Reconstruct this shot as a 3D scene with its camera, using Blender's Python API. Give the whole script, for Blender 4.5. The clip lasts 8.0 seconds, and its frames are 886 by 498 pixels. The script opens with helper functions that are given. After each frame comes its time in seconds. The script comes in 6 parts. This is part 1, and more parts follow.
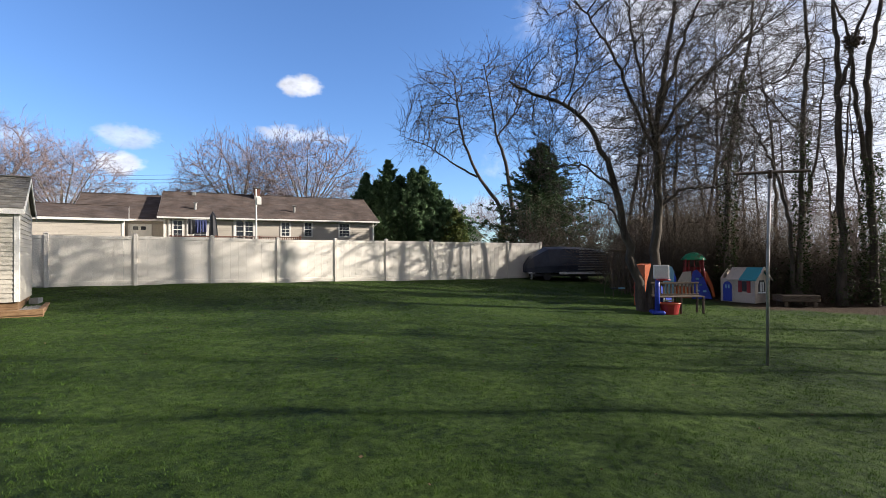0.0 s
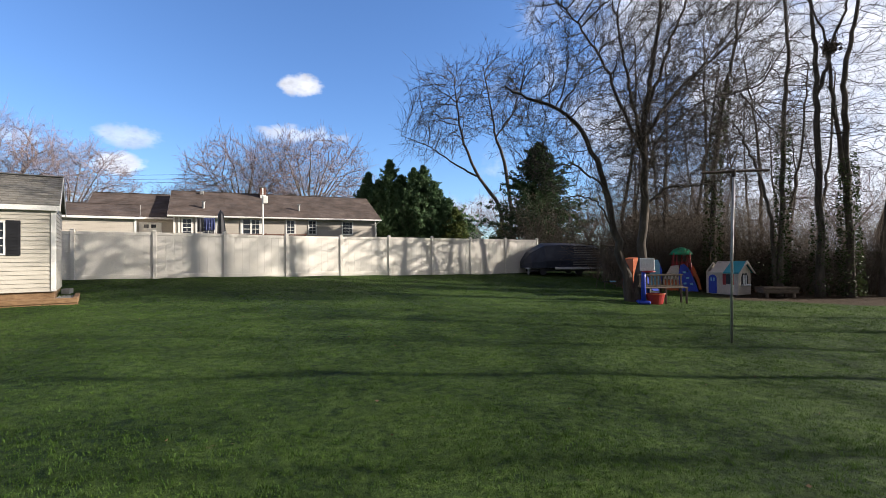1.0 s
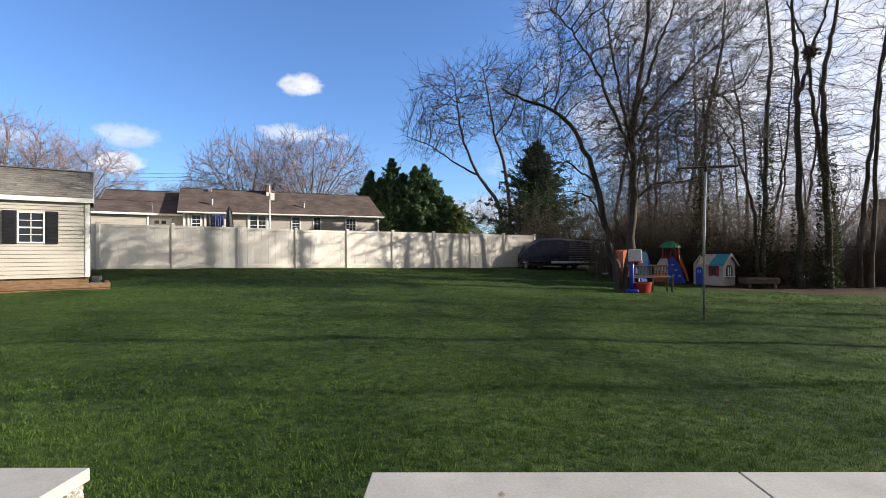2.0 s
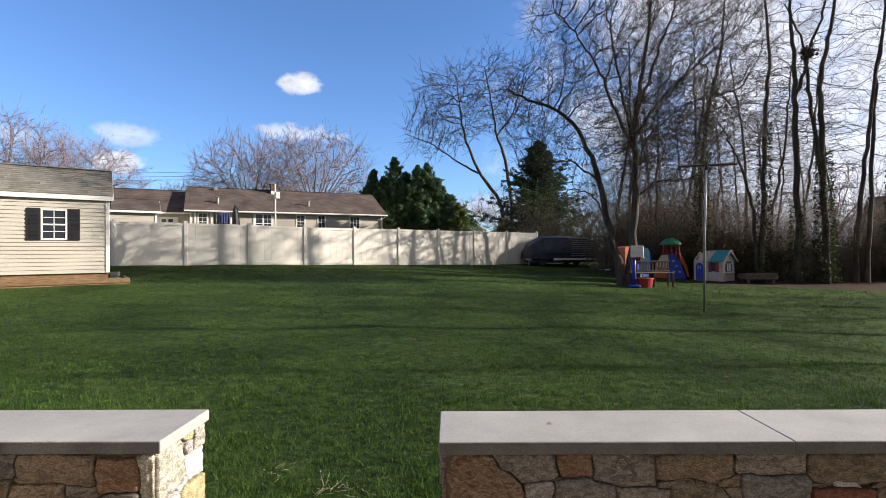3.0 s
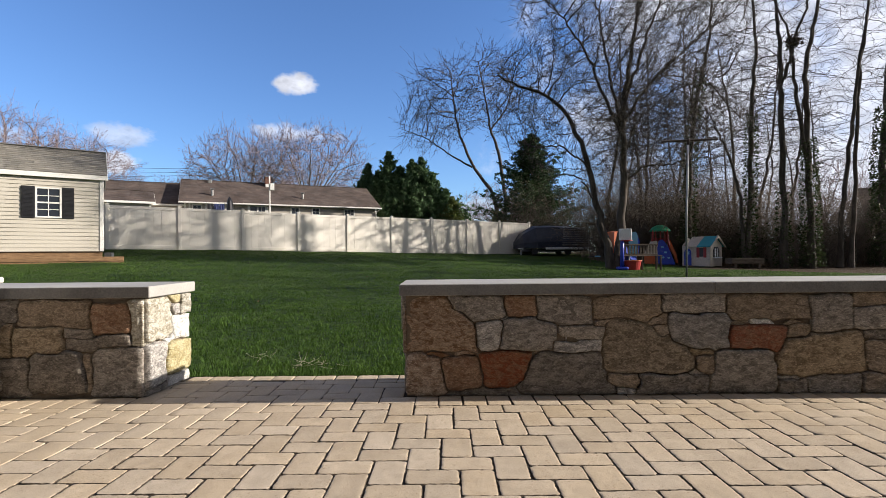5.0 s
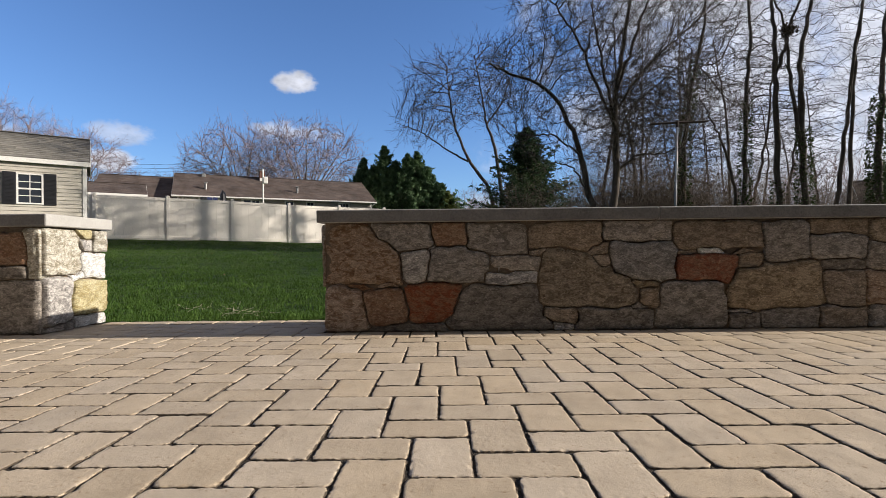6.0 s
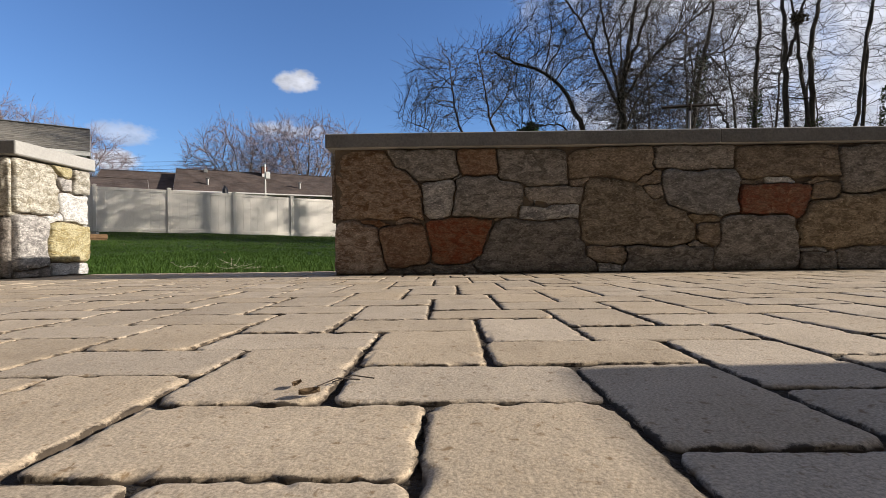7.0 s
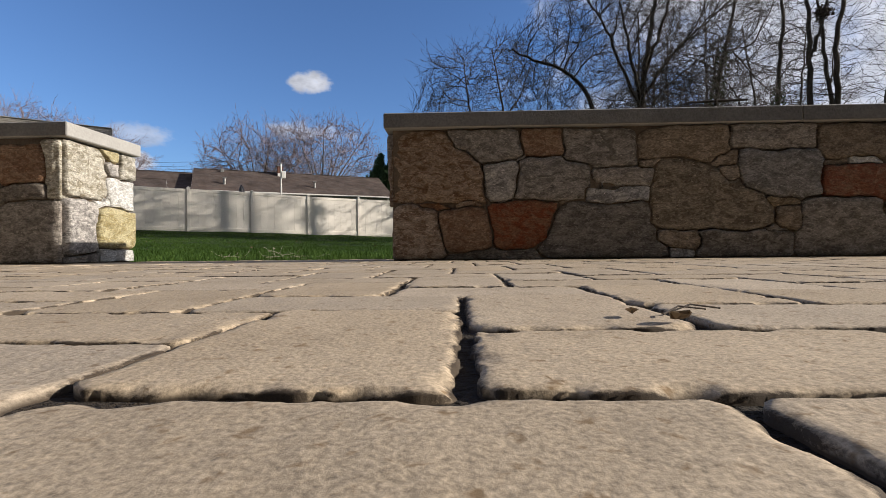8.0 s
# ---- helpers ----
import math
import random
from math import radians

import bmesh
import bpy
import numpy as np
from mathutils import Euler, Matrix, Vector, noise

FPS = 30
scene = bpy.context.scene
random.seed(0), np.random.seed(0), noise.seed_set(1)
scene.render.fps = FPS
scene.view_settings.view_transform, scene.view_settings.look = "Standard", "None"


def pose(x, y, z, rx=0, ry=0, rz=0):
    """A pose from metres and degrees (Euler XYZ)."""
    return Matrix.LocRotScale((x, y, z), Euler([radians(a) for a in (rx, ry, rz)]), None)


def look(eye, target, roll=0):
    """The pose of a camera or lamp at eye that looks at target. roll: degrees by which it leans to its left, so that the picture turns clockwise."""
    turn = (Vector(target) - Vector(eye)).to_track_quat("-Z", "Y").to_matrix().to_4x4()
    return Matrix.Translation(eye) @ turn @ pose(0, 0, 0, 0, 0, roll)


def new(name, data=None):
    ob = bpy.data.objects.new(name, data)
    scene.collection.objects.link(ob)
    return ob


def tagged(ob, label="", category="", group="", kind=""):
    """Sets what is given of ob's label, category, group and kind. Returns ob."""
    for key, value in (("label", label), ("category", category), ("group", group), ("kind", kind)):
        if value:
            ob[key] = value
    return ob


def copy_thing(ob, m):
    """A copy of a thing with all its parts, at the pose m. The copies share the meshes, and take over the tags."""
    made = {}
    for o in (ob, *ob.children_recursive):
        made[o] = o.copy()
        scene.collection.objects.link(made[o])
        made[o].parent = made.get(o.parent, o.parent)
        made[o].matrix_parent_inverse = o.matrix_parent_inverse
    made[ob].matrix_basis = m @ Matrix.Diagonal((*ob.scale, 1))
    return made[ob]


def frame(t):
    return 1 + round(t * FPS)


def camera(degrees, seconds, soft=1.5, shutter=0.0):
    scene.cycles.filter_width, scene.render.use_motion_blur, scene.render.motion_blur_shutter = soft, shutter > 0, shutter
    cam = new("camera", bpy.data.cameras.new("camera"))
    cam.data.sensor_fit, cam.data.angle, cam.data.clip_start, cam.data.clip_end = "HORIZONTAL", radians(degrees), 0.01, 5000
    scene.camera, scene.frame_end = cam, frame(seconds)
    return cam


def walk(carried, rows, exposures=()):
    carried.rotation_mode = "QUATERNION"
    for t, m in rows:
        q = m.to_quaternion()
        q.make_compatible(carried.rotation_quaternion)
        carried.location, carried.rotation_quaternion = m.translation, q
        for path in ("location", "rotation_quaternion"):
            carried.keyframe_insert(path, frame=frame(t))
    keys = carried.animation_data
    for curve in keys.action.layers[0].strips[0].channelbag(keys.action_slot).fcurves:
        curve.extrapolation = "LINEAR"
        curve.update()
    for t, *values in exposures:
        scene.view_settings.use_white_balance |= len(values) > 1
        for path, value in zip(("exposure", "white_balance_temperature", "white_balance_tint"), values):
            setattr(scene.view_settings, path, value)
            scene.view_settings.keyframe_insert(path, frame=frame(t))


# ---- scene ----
cam = camera(84.1, 8.0, soft=0.6)
PATH = [
    (0, (0.367, 0.662, 1.976), (0.339, 2.662, 2.001), -0.4),
    (0.5, (0.341, 0.099, 1.884), (0.312, 2.099, 1.906), -0.5),
    (1, (0.391, -0.471, 1.793), (0.361, 1.529, 1.815), -0.5),
    (1.5, (0.401, -1.117, 1.652), (0.373, 0.882, 1.674), -0.5),
    (1.7, (0.404, -1.346, 1.576), (0.374, 0.654, 1.597), -0.4),
    (2.8, (0.053, -2.169, 1.401), (0.027, -0.169, 1.421), -0.5),
    (3, (0.055, -2.166, 1.392), (0.028, -0.167, 1.408), -0.5),
    (3.5, (0.093, -2.098, 1.209), (0.069, -0.098, 1.228), -0.4),
    (4, (0.064, -2.295, 1.049), (0.044, -0.295, 1.066), -0.4),
    (4.5, (0.124, -2.428, 0.953), (0.106, -0.428, 0.969), -0.5),
    (4.7, (0.156, -2.44, 0.856), (0.142, -0.44, 0.874), -0.5),
    (5.8, (0.522, -2.262, 0.421), (0.514, -0.262, 0.435), -0.6),
    (6, (0.582, -2.221, 0.366), (0.573, -0.221, 0.377), -0.6),
    (6.5, (0.618, -2.086, 0.22), (0.607, -0.086, 0.231), -0.7),
    (7, (0.477, -1.928, 0.094), (0.459, 0.071, 0.101), -0.7),
    (7.5, (0.295, -1.847, 0.044), (0.275, 0.153, 0.052), -0.6),
    (8, (0.283, -1.848, 0.036), (0.216, 0.151, 0.044), -0.6),
]
walk(cam, [(t, look(eye, aim, roll)) for t, eye, aim, roll in PATH],
     exposures=[(0.0, 0.98, 6250, 11), (4.7, 0.84, 6250, 11), (6.0, 0.58, 6250, 11), (7.0, 0.52, 6250, 11), (8.0, 0.37, 6250, 11)])

# ---- world, sun and sky ----
SUN_UP, SUN_TURN = radians(20.4), radians(2.0)
sun_way = Vector((math.cos(SUN_UP) * math.cos(SUN_TURN), math.cos(SUN_UP) * math.sin(SUN_TURN), math.sin(SUN_UP)))
sun = new("sun", bpy.data.lights.new("sun", "SUN"))
sun.data.energy, sun.data.angle, sun.data.color = 5.0, radians(0.55), (1.0, 0.90, 0.76)
sun.matrix_world = look(sun_way * 60, (0, 0, 0))


class Nodes:
    """A short way to write node trees."""

    def __init__(self, tree, keep=False):
        self.tree = tree
        if not keep:
            tree.nodes.clear()

    def add(self, kind, props=None, **inputs):
        n = self.tree.nodes.new("ShaderNode" + kind)
        for k, v in (props or {}).items():
            setattr(n, k, v)
        for k, v in inputs.items():
            s = n.inputs[int(k[1:])] if k[0] == "i" and k[1:].isdigit() else n.inputs[k.replace("_", " ")]
            if isinstance(v, bpy.types.NodeSocket):
                self.tree.links.new(v, s)
            else:
                s.default_value = v
        return n

    def math(self, op, a, b=0.0, c=0.0):
        return self.add("Math", {"operation": op, "use_clamp": False}, i0=a, i1=b, i2=c).outputs[0]

    def dot(self, a, b):
        return self.add("VectorMath", {"operation": "DOT_PRODUCT"}, i0=a, i1=b).outputs["Value"]

    def ramp(self, fac, stops):
        n = self.add("ValToRGB", None, Fac=fac)
        e = n.color_ramp.elements
        while len(e) < len(stops):
            e.new(0.5)
        for el, (p, c) in zip(e, stops):
            el.position, el.color = p, (*c, 1) if len(c) == 3 else c
        return n.outputs["Color"]

    def mix(self, fac, a, b, how="MIX"):
        n = self.add("Mix", {"data_type": "RGBA", "blend_type": how})
        for s, v in ((n.inputs[0], fac), (n.inputs[6], a), (n.inputs[7], b)):
            if isinstance(v, bpy.types.NodeSocket):
                self.tree.links.new(v, s)
            else:
                s.default_value = (*v, 1) if isinstance(v, tuple) and len(v) == 3 else v
        return n.outputs[2]

    def noise(self, vec, scale, detail=4.0, rough=0.55, twist=0.0):
        return self.add("TexNoise", None, Vector=vec, Scale=scale, Detail=detail, Roughness=rough, Distortion=twist).outputs["Fac"]


def make_world():
    world = bpy.data.worlds.new("sky")
    scene.world = world
    world.use_nodes = True
    k = Nodes(world.node_tree)
    sky = k.add("TexSky", {"sky_type": "NISHITA", "sun_disc": False, "sun_elevation": SUN_UP, "sun_rotation": radians(88.0),
                           "air_density": 1.0, "dust_density": 0.35, "ozone_density": 2.2}).outputs["Color"]
    way = k.add("TexCoord").outputs["Generated"]
    wisp = k.noise(way, 9.0, 6.0, 0.6)
    fluff = k.noise(k.add("Mapping", None, Vector=way, Scale=(1, 1, 1.8)).outputs[0], 22.0, 7.0, 0.62)
    lumps = k.noise(way, 13.0, 4.0, 0.55)
    cover = None
    # a few small fair-weather clouds: bearing, height, half-width, half-height (degrees), strength
    for bearing, up, wide, tall, thick in ((-16.9, 18.5, 2.3, 1.05, 0.95), (-33.3, 11.8, 2.6, 0.95, 0.55), (-34.6, 9.0, 2.8, 1.0, 0.9),
                                           (-16.7, 13.3, 3.8, 1.1, 0.8), (-42.6, 10.8, 2.2, 0.8, 0.4), (3.0, 5.0, 9.0, 1.7, 0.6), (-40.0, 4.0, 16.0, 2.4, 0.4)):
        a, e = radians(bearing), radians(up)
        mid = (math.sin(a) * math.cos(e), math.cos(a) * math.cos(e), math.sin(e))
        side = (math.cos(a), -math.sin(a), 0.0)
        rise = tuple(Vector(side).cross(Vector(mid)))
        u = k.math("DIVIDE", k.dot(way, side), math.sin(radians(wide)))
        v = k.math("DIVIDE", k.math("SUBTRACT", k.dot(way, rise), 0.0), math.sin(radians(tall)))
        r = k.math("ADD", k.math("MULTIPLY", u, u), k.math("MULTIPLY", v, v))
        r = k.math("ADD", r, k.math("MULTIPLY", k.math("ADD", k.math("SUBTRACT", fluff, 0.5), k.math("MULTIPLY", k.math("SUBTRACT", lumps, 0.5), 0.9)), 3.8))
        ahead = k.math("GREATER_THAN", k.dot(way, mid), 0.0)
        m = k.add("MapRange", {"interpolation_type": "SMOOTHSTEP"}, i0=r, i1=1.35, i2=0.0, i3=0.0, i4=thick).outputs[0]
        m = k.math("MULTIPLY", m, ahead)
        cover = m if cover is None else k.math("MAXIMUM", cover, m)
    # the broken cloud bank towards the sun
    bank = k.dot(way, (0.74, 0.60, 0.30))
    bank = k.math("ADD", bank, k.math("MULTIPLY", k.math("SUBTRACT", wisp, 0.5), 0.55))
    bank = k.add("MapRange", {"interpolation_type": "SMOOTHSTEP"}, i0=bank, i1=0.76, i2=0.98, i3=0.0, i4=0.95).outputs[0]
    puffs = k.add("MapRange", {"interpolation_type": "SMOOTHSTEP"}, i0=fluff, i1=0.3, i2=0.7, i3=0.75, i4=1.25).outputs[0]
    cloud = k.mix(1.0, (5.3, 5.35, 5.7), k.add("CombineXYZ", None, i0=puffs, i1=puffs, i2=puffs).outputs[0], "MULTIPLY")
    cover = k.math("MAXIMUM", cover, bank)
    sky = k.mix(1.0, sky, (0.735, 0.92, 1.22), "MULTIPLY")
    col = k.mix(cover, sky, cloud)
    # unseen warm white layer behind and overhead, added to neutralise the blue shade
    warm_fill = k.math("ADD", k.dot(way, (0.0, -0.8, 0.6)), k.math("MULTIPLY", k.math("SUBTRACT", wisp, 0.5), 0.5))
    warm_fill = k.add("MapRange", {"interpolation_type": "SMOOTHSTEP"}, i0=warm_fill, i1=-0.1, i2=0.5, i3=0.0, i4=0.8).outputs[0]
    col = k.mix(warm_fill, col, (1.85, 1.62, 1.45))
    bg = k.add("Background", None, Color=col, Strength=0.093)
    k.tree.links.new(bg.outputs[0], k.add("OutputWorld").inputs["Surface"])


make_world()


# ---- materials ----
def material(name, c1, c2, scale=4.0, fine=60.0, rough=0.8, bump=0.25, grit=(0.72, 1.25), metal=0.0, vary=0.0, stretch=(1, 1, 1), spots=None, where="Object", spec=0.4, gap=0.35, island=0.0, twist=0.0):
    """Two-scale mottled surface: broad patches between c1 and c2, fine grain on top, and a bump from the grain."""
    m = bpy.data.materials.new(name)
    m.use_nodes = True
    k = Nodes(m.node_tree)
    tc = k.add("TexCoord").outputs[where] if where == "Object" else k.add("NewGeometry").outputs["Position"]
    if vary:
        rnd = k.add("ObjectInfo").outputs["Random"]
        shift = k.add("CombineXYZ", None, i0=k.math("MULTIPLY", rnd, 31.0), i1=k.math("MULTIPLY", rnd, 17.0), i2=0.0).outputs[0]
        tc = k.add("VectorMath", {"operation": "ADD"}, i0=tc, i1=shift).outputs[0]
    vec = k.add("Mapping", None, Vector=tc, Scale=stretch).outputs[0]
    broad = k.noise(vec, scale, 5.0, 0.6, twist)
    grain = k.noise(vec, fine, 4.0, 0.65)
    t = k.add("MapRange", None, i0=broad, i1=0.5 - gap / 2, i2=0.5 + gap / 2).outputs[0]
    col = k.mix(t, c1, c2)
    shade = k.add("MapRange", None, i0=grain, i1=0.25, i2=0.75, i3=grit[0], i4=grit[1]).outputs[0]
    col = k.mix(1.0, col, k.add("CombineXYZ", None, i0=shade, i1=shade, i2=shade).outputs[0], "MULTIPLY")
    if spots:
        colour, size, low, high = spots
        s = k.noise(vec, size, 3.0, 0.6, 0.4)
        col = k.mix(k.add("MapRange", None, i0=s, i1=low, i2=high).outputs[0], col, colour)
    if vary or island:
        rnd = k.add("NewGeometry").outputs["Random Per Island"] if island else k.add("ObjectInfo").outputs["Random"]
        amount = island or vary
        val = k.add("MapRange", None, i0=rnd, i3=1.0 - amount, i4=1.0 + amount).outputs[0]
        sat = k.add("MapRange", None, i0=k.math("FRACT", k.math("MULTIPLY", rnd, 7.31)), i3=1.0 - amount, i4=1.0 + amount).outputs[0]
        col = k.add("HueSaturation", None, Hue=0.5, Saturation=sat, Value=val, Fac=1.0, Color=col).outputs[0]
    b = k.add("Bump", None, Strength=bump, Distance=0.01, Height=k.math("ADD", grain, k.math("MULTIPLY", broad, 0.6)))
    p = k.add("BsdfPrincipled", None, Base_Color=col, Roughness=rough, Metallic=metal, Normal=b.outputs[0])
    p.inputs["Specular IOR Level"].default_value = spec
    k.tree.links.new(p.outputs[0], k.add("OutputMaterial").inputs["Surface"])
    return m


def leaf_material(name, c1, c2, rough=0.6, scale=6.0):
    """Thin leaves or blades: each its own tone, and a little light passes through."""
    m = bpy.data.materials.new(name)
    m.use_nodes = True
    k = Nodes(m.node_tree)
    geo = k.add("NewGeometry")
    broad = k.noise(geo.outputs["Position"], scale, 4.0, 0.6)
    t = k.math("ADD", k.math("MULTIPLY", geo.outputs["Random Per Island"], 0.5), k.add("MapRange", None, i0=broad, i1=0.36, i2=0.64, i3=0.0, i4=0.5).outputs[0])
    col = k.mix(t, c1, c2)
    p = k.add("BsdfPrincipled", None, Base_Color=col, Roughness=rough)
    p.inputs["Specular IOR Level"].default_value = 0.12
    thin = k.add("BsdfTranslucent", None, Color=col)
    mix = k.add("MixShader", None, i0=0.25, i1=p.outputs[0], i2=thin.outputs[0])
    k.tree.links.new(mix.outputs[0], k.add("OutputMaterial").inputs["Surface"])
    return m


def lawn_material():
    m = bpy.data.materials.new("lawn")
    m.use_nodes = True
    k = Nodes(m.node_tree)
    pos = k.add("NewGeometry").outputs["Position"]
    big = k.noise(pos, 0.35, 4.0, 0.6)
    tuft = k.noise(pos, 7.0, 6.0, 0.72)
    blade = k.noise(pos, 90.0, 3.0, 0.7)
    t = k.add("MapRange", None, i0=k.math("ADD", k.math("MULTIPLY", big, 0.4), k.math("MULTIPLY", tuft, 0.6)), i1=0.41, i2=0.60).outputs[0]
    col = k.mix(t, (0.013, 0.033, 0.006), (0.080, 0.130, 0.024))
    shade = k.add("MapRange", None, i0=blade, i1=0.3, i2=0.7, i3=0.55, i4=1.3).outputs[0]
    col = k.mix(1.0, col, k.add("CombineXYZ", None, i0=shade, i1=shade, i2=shade).outputs[0], "MULTIPLY")
    # bare brown patches here and there, and leaf litter under the wood's edge
    bare = k.noise(pos, 0.9, 5.0, 0.75)
    col = k.mix(k.add("MapRange", None, i0=bare, i1=0.675, i2=0.735).outputs[0], col, (0.16, 0.11, 0.06))
    xyz = k.add("SeparateXYZ", None, Vector=pos)
    edge = k.math("ADD", xyz.outputs[1], k.math("MULTIPLY", xyz.outputs[0], 0.25))
    edge = k.math("ADD", edge, k.math("MULTIPLY", k.noise(pos, 0.6, 4.0), 1.4))
    litter = k.add("MapRange", None, i0=edge, i1=22.0, i2=22.7).outputs[0]
    right = k.add("MapRange", None, i0=xyz.outputs[0], i1=10.6, i2=12.0).outputs[0]
    deep_brown = k.mix(k.noise(pos, 12.0, 5.0, 0.7), (0.03, 0.020, 0.013), (0.09, 0.060, 0.038))
    col = k.mix(k.math("MULTIPLY", litter, right), col, deep_brown)
    b = k.add("Bump", None, Strength=0.9, Distance=0.07, Height=k.math("ADD", k.math("MULTIPLY", blade, 0.6), k.math("MULTIPLY", tuft, 2.2)))
    p = k.add("BsdfPrincipled", None, Base_Color=col, Roughness=0.85, Normal=b.outputs[0])
    p.inputs["Specular IOR Level"].default_value = 0.15
    k.tree.links.new(p.outputs[0], k.add("OutputMaterial").inputs["Surface"])
    return m


def glass_material(name, tint=(0.03, 0.035, 0.045)):
    m = bpy.data.materials.new(name)
    m.use_nodes = True
    k = Nodes(m.node_tree)
    p = k.add("BsdfPrincipled", None, Base_Color=(*tint, 1), Roughness=0.06)
    p.inputs["Specular IOR Level"].default_value = 0.7
    k.tree.links.new(p.outputs[0], k.add("OutputMaterial").inputs["Surface"])
    return m


LAWN = lawn_material()
BLADE = leaf_material("grass_blade", (0.026, 0.064, 0.011), (0.096, 0.162, 0.031), 0.7, 5.0)
PAVER_BASE = material("paver_concrete", (0.415, 0.336, 0.243), (0.508, 0.417, 0.308), 9.0, 520.0, 0.85, 0.11, vary=0.09, grit=(0.50, 1.52), spots=((0.27, 0.195, 0.12), 130.0, 0.60, 0.70), spec=0.25)


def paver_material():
    """Sandy tan concrete, gritty, with dark joint dirt caught along the worn rim and sides darker below the top."""
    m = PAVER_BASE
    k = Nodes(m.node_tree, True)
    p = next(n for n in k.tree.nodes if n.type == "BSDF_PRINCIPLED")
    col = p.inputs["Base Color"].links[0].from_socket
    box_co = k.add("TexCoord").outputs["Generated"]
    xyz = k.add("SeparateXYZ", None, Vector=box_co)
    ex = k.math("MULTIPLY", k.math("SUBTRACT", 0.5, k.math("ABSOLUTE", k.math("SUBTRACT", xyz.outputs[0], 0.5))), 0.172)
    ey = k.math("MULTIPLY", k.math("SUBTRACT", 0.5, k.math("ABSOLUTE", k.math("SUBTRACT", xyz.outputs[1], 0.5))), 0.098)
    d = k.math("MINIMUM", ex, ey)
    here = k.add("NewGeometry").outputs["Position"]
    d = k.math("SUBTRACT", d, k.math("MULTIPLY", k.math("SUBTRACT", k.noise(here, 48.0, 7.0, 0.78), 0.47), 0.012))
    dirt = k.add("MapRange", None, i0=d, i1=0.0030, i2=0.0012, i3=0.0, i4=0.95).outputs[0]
    # sides and sunk chips turn dark brown with depth below the top
    deep_brown = k.add("MapRange", None, i0=xyz.outputs[2], i1=0.965, i2=0.925, i3=0.0, i4=0.95).outputs[0]
    dirt = k.math("MAXIMUM", dirt, deep_brown)
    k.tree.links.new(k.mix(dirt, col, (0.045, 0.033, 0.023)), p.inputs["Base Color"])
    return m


PAVER_REST = material("paver_concrete_far", (0.415, 0.336, 0.243), (0.508, 0.417, 0.308), 5.0, 260.0, 0.85, 0.25, island=0.06, grit=(0.62, 1.36), where="Position", spec=0.25)
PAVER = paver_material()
JOINT = material("joint_sand", (0.022, 0.017, 0.012), (0.060, 0.044, 0.030), 9.0, 220.0, 0.95, 0.9, where="Position")
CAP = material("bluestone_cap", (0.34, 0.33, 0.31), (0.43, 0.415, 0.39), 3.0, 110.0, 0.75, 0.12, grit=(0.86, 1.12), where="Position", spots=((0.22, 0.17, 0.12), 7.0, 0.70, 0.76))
# darker cap colour that carries the shade of the front face
CAP_SHADE = material("shaded_bluestone", (0.115, 0.112, 0.108), (0.185, 0.18, 0.172), 5.0, 120.0, 0.85, 0.5, where="Position")
MORTAR = material("wall_mortar", (0.12, 0.09, 0.065), (0.24, 0.19, 0.14), 6.0, 130.0, 0.95, 0.8, where="Position")
VINYL = material("white_vinyl", (0.77, 0.72, 0.64), (0.83, 0.78, 0.70), 0.7, 30.0, 0.5, 0.04, where="Position")
SIDING = material("cream_siding", (0.47, 0.435, 0.37), (0.52, 0.485, 0.415), 0.8, 40.0, 0.6, 0.06, where="Position")
SIDING_FAR = material("beige_siding", (0.43, 0.385, 0.33), (0.50, 0.45, 0.385), 0.6, 20.0, 0.6, 0.06, where="Position")
WHITE = material("white_trim", (0.74, 0.72, 0.68), (0.80, 0.78, 0.74), 1.0, 40.0, 0.5, 0.05, where="Position")
BLACK = material("black_paint", (0.010, 0.010, 0.012), (0.022, 0.022, 0.026), 3.0, 40.0, 0.5, 0.1, where="Position")
GLASS = glass_material("window_glass")
ROOF_GREY = material("grey_shingle", (0.155, 0.145, 0.125), (0.255, 0.24, 0.21), 3.0, 45.0, 0.9, 0.5, where="Position", island=0.16)
ROOF_TAB = material("grey_shingle_tab", (0.155, 0.145, 0.125), (0.255, 0.24, 0.21), 3.0, 45.0, 0.9, 0.5, where="Position", vary=0.16)
ROOF_BROWN = material("brown_shingle", (0.062, 0.046, 0.039), (0.128, 0.098, 0.084), 0.9, 30.0, 0.9, 0.5, where="Position", island=0.14)
TIMBER = material("landscape_timber", (0.145, 0.082, 0.040), (0.27, 0.165, 0.085), 5.0, 40.0, 0.85, 0.4, stretch=(1, 1, 6), where="Position")
GRAVEL = material("grey_gravel", (0.14, 0.14, 0.14), (0.38, 0.37, 0.36), 40.0, 90.0, 0.9, 0.9, where="Position")
CINDER = material("cinder_block", (0.17, 0.17, 0.165), (0.26, 0.26, 0.25), 8.0, 90.0, 0.9, 0.5)
STEEL = material("galvanised_steel", (0.22, 0.22, 0.215), (0.36, 0.355, 0.34), 6.0, 60.0, 0.5, 0.1, metal=0.6, where="Position")
RUST = material("dark_iron", (0.04, 0.032, 0.028), (0.09, 0.06, 0.045), 8.0, 60.0, 0.7, 0.2, metal=0.3, where="Position")
BARK = material("bark", (0.036, 0.029, 0.023), (0.118, 0.096, 0.078), 4.0, 26.0, 0.95, 0.9, stretch=(1, 1, 0.25), where="Position")
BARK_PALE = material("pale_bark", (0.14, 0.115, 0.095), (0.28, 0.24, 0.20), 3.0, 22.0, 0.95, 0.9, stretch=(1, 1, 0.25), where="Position")
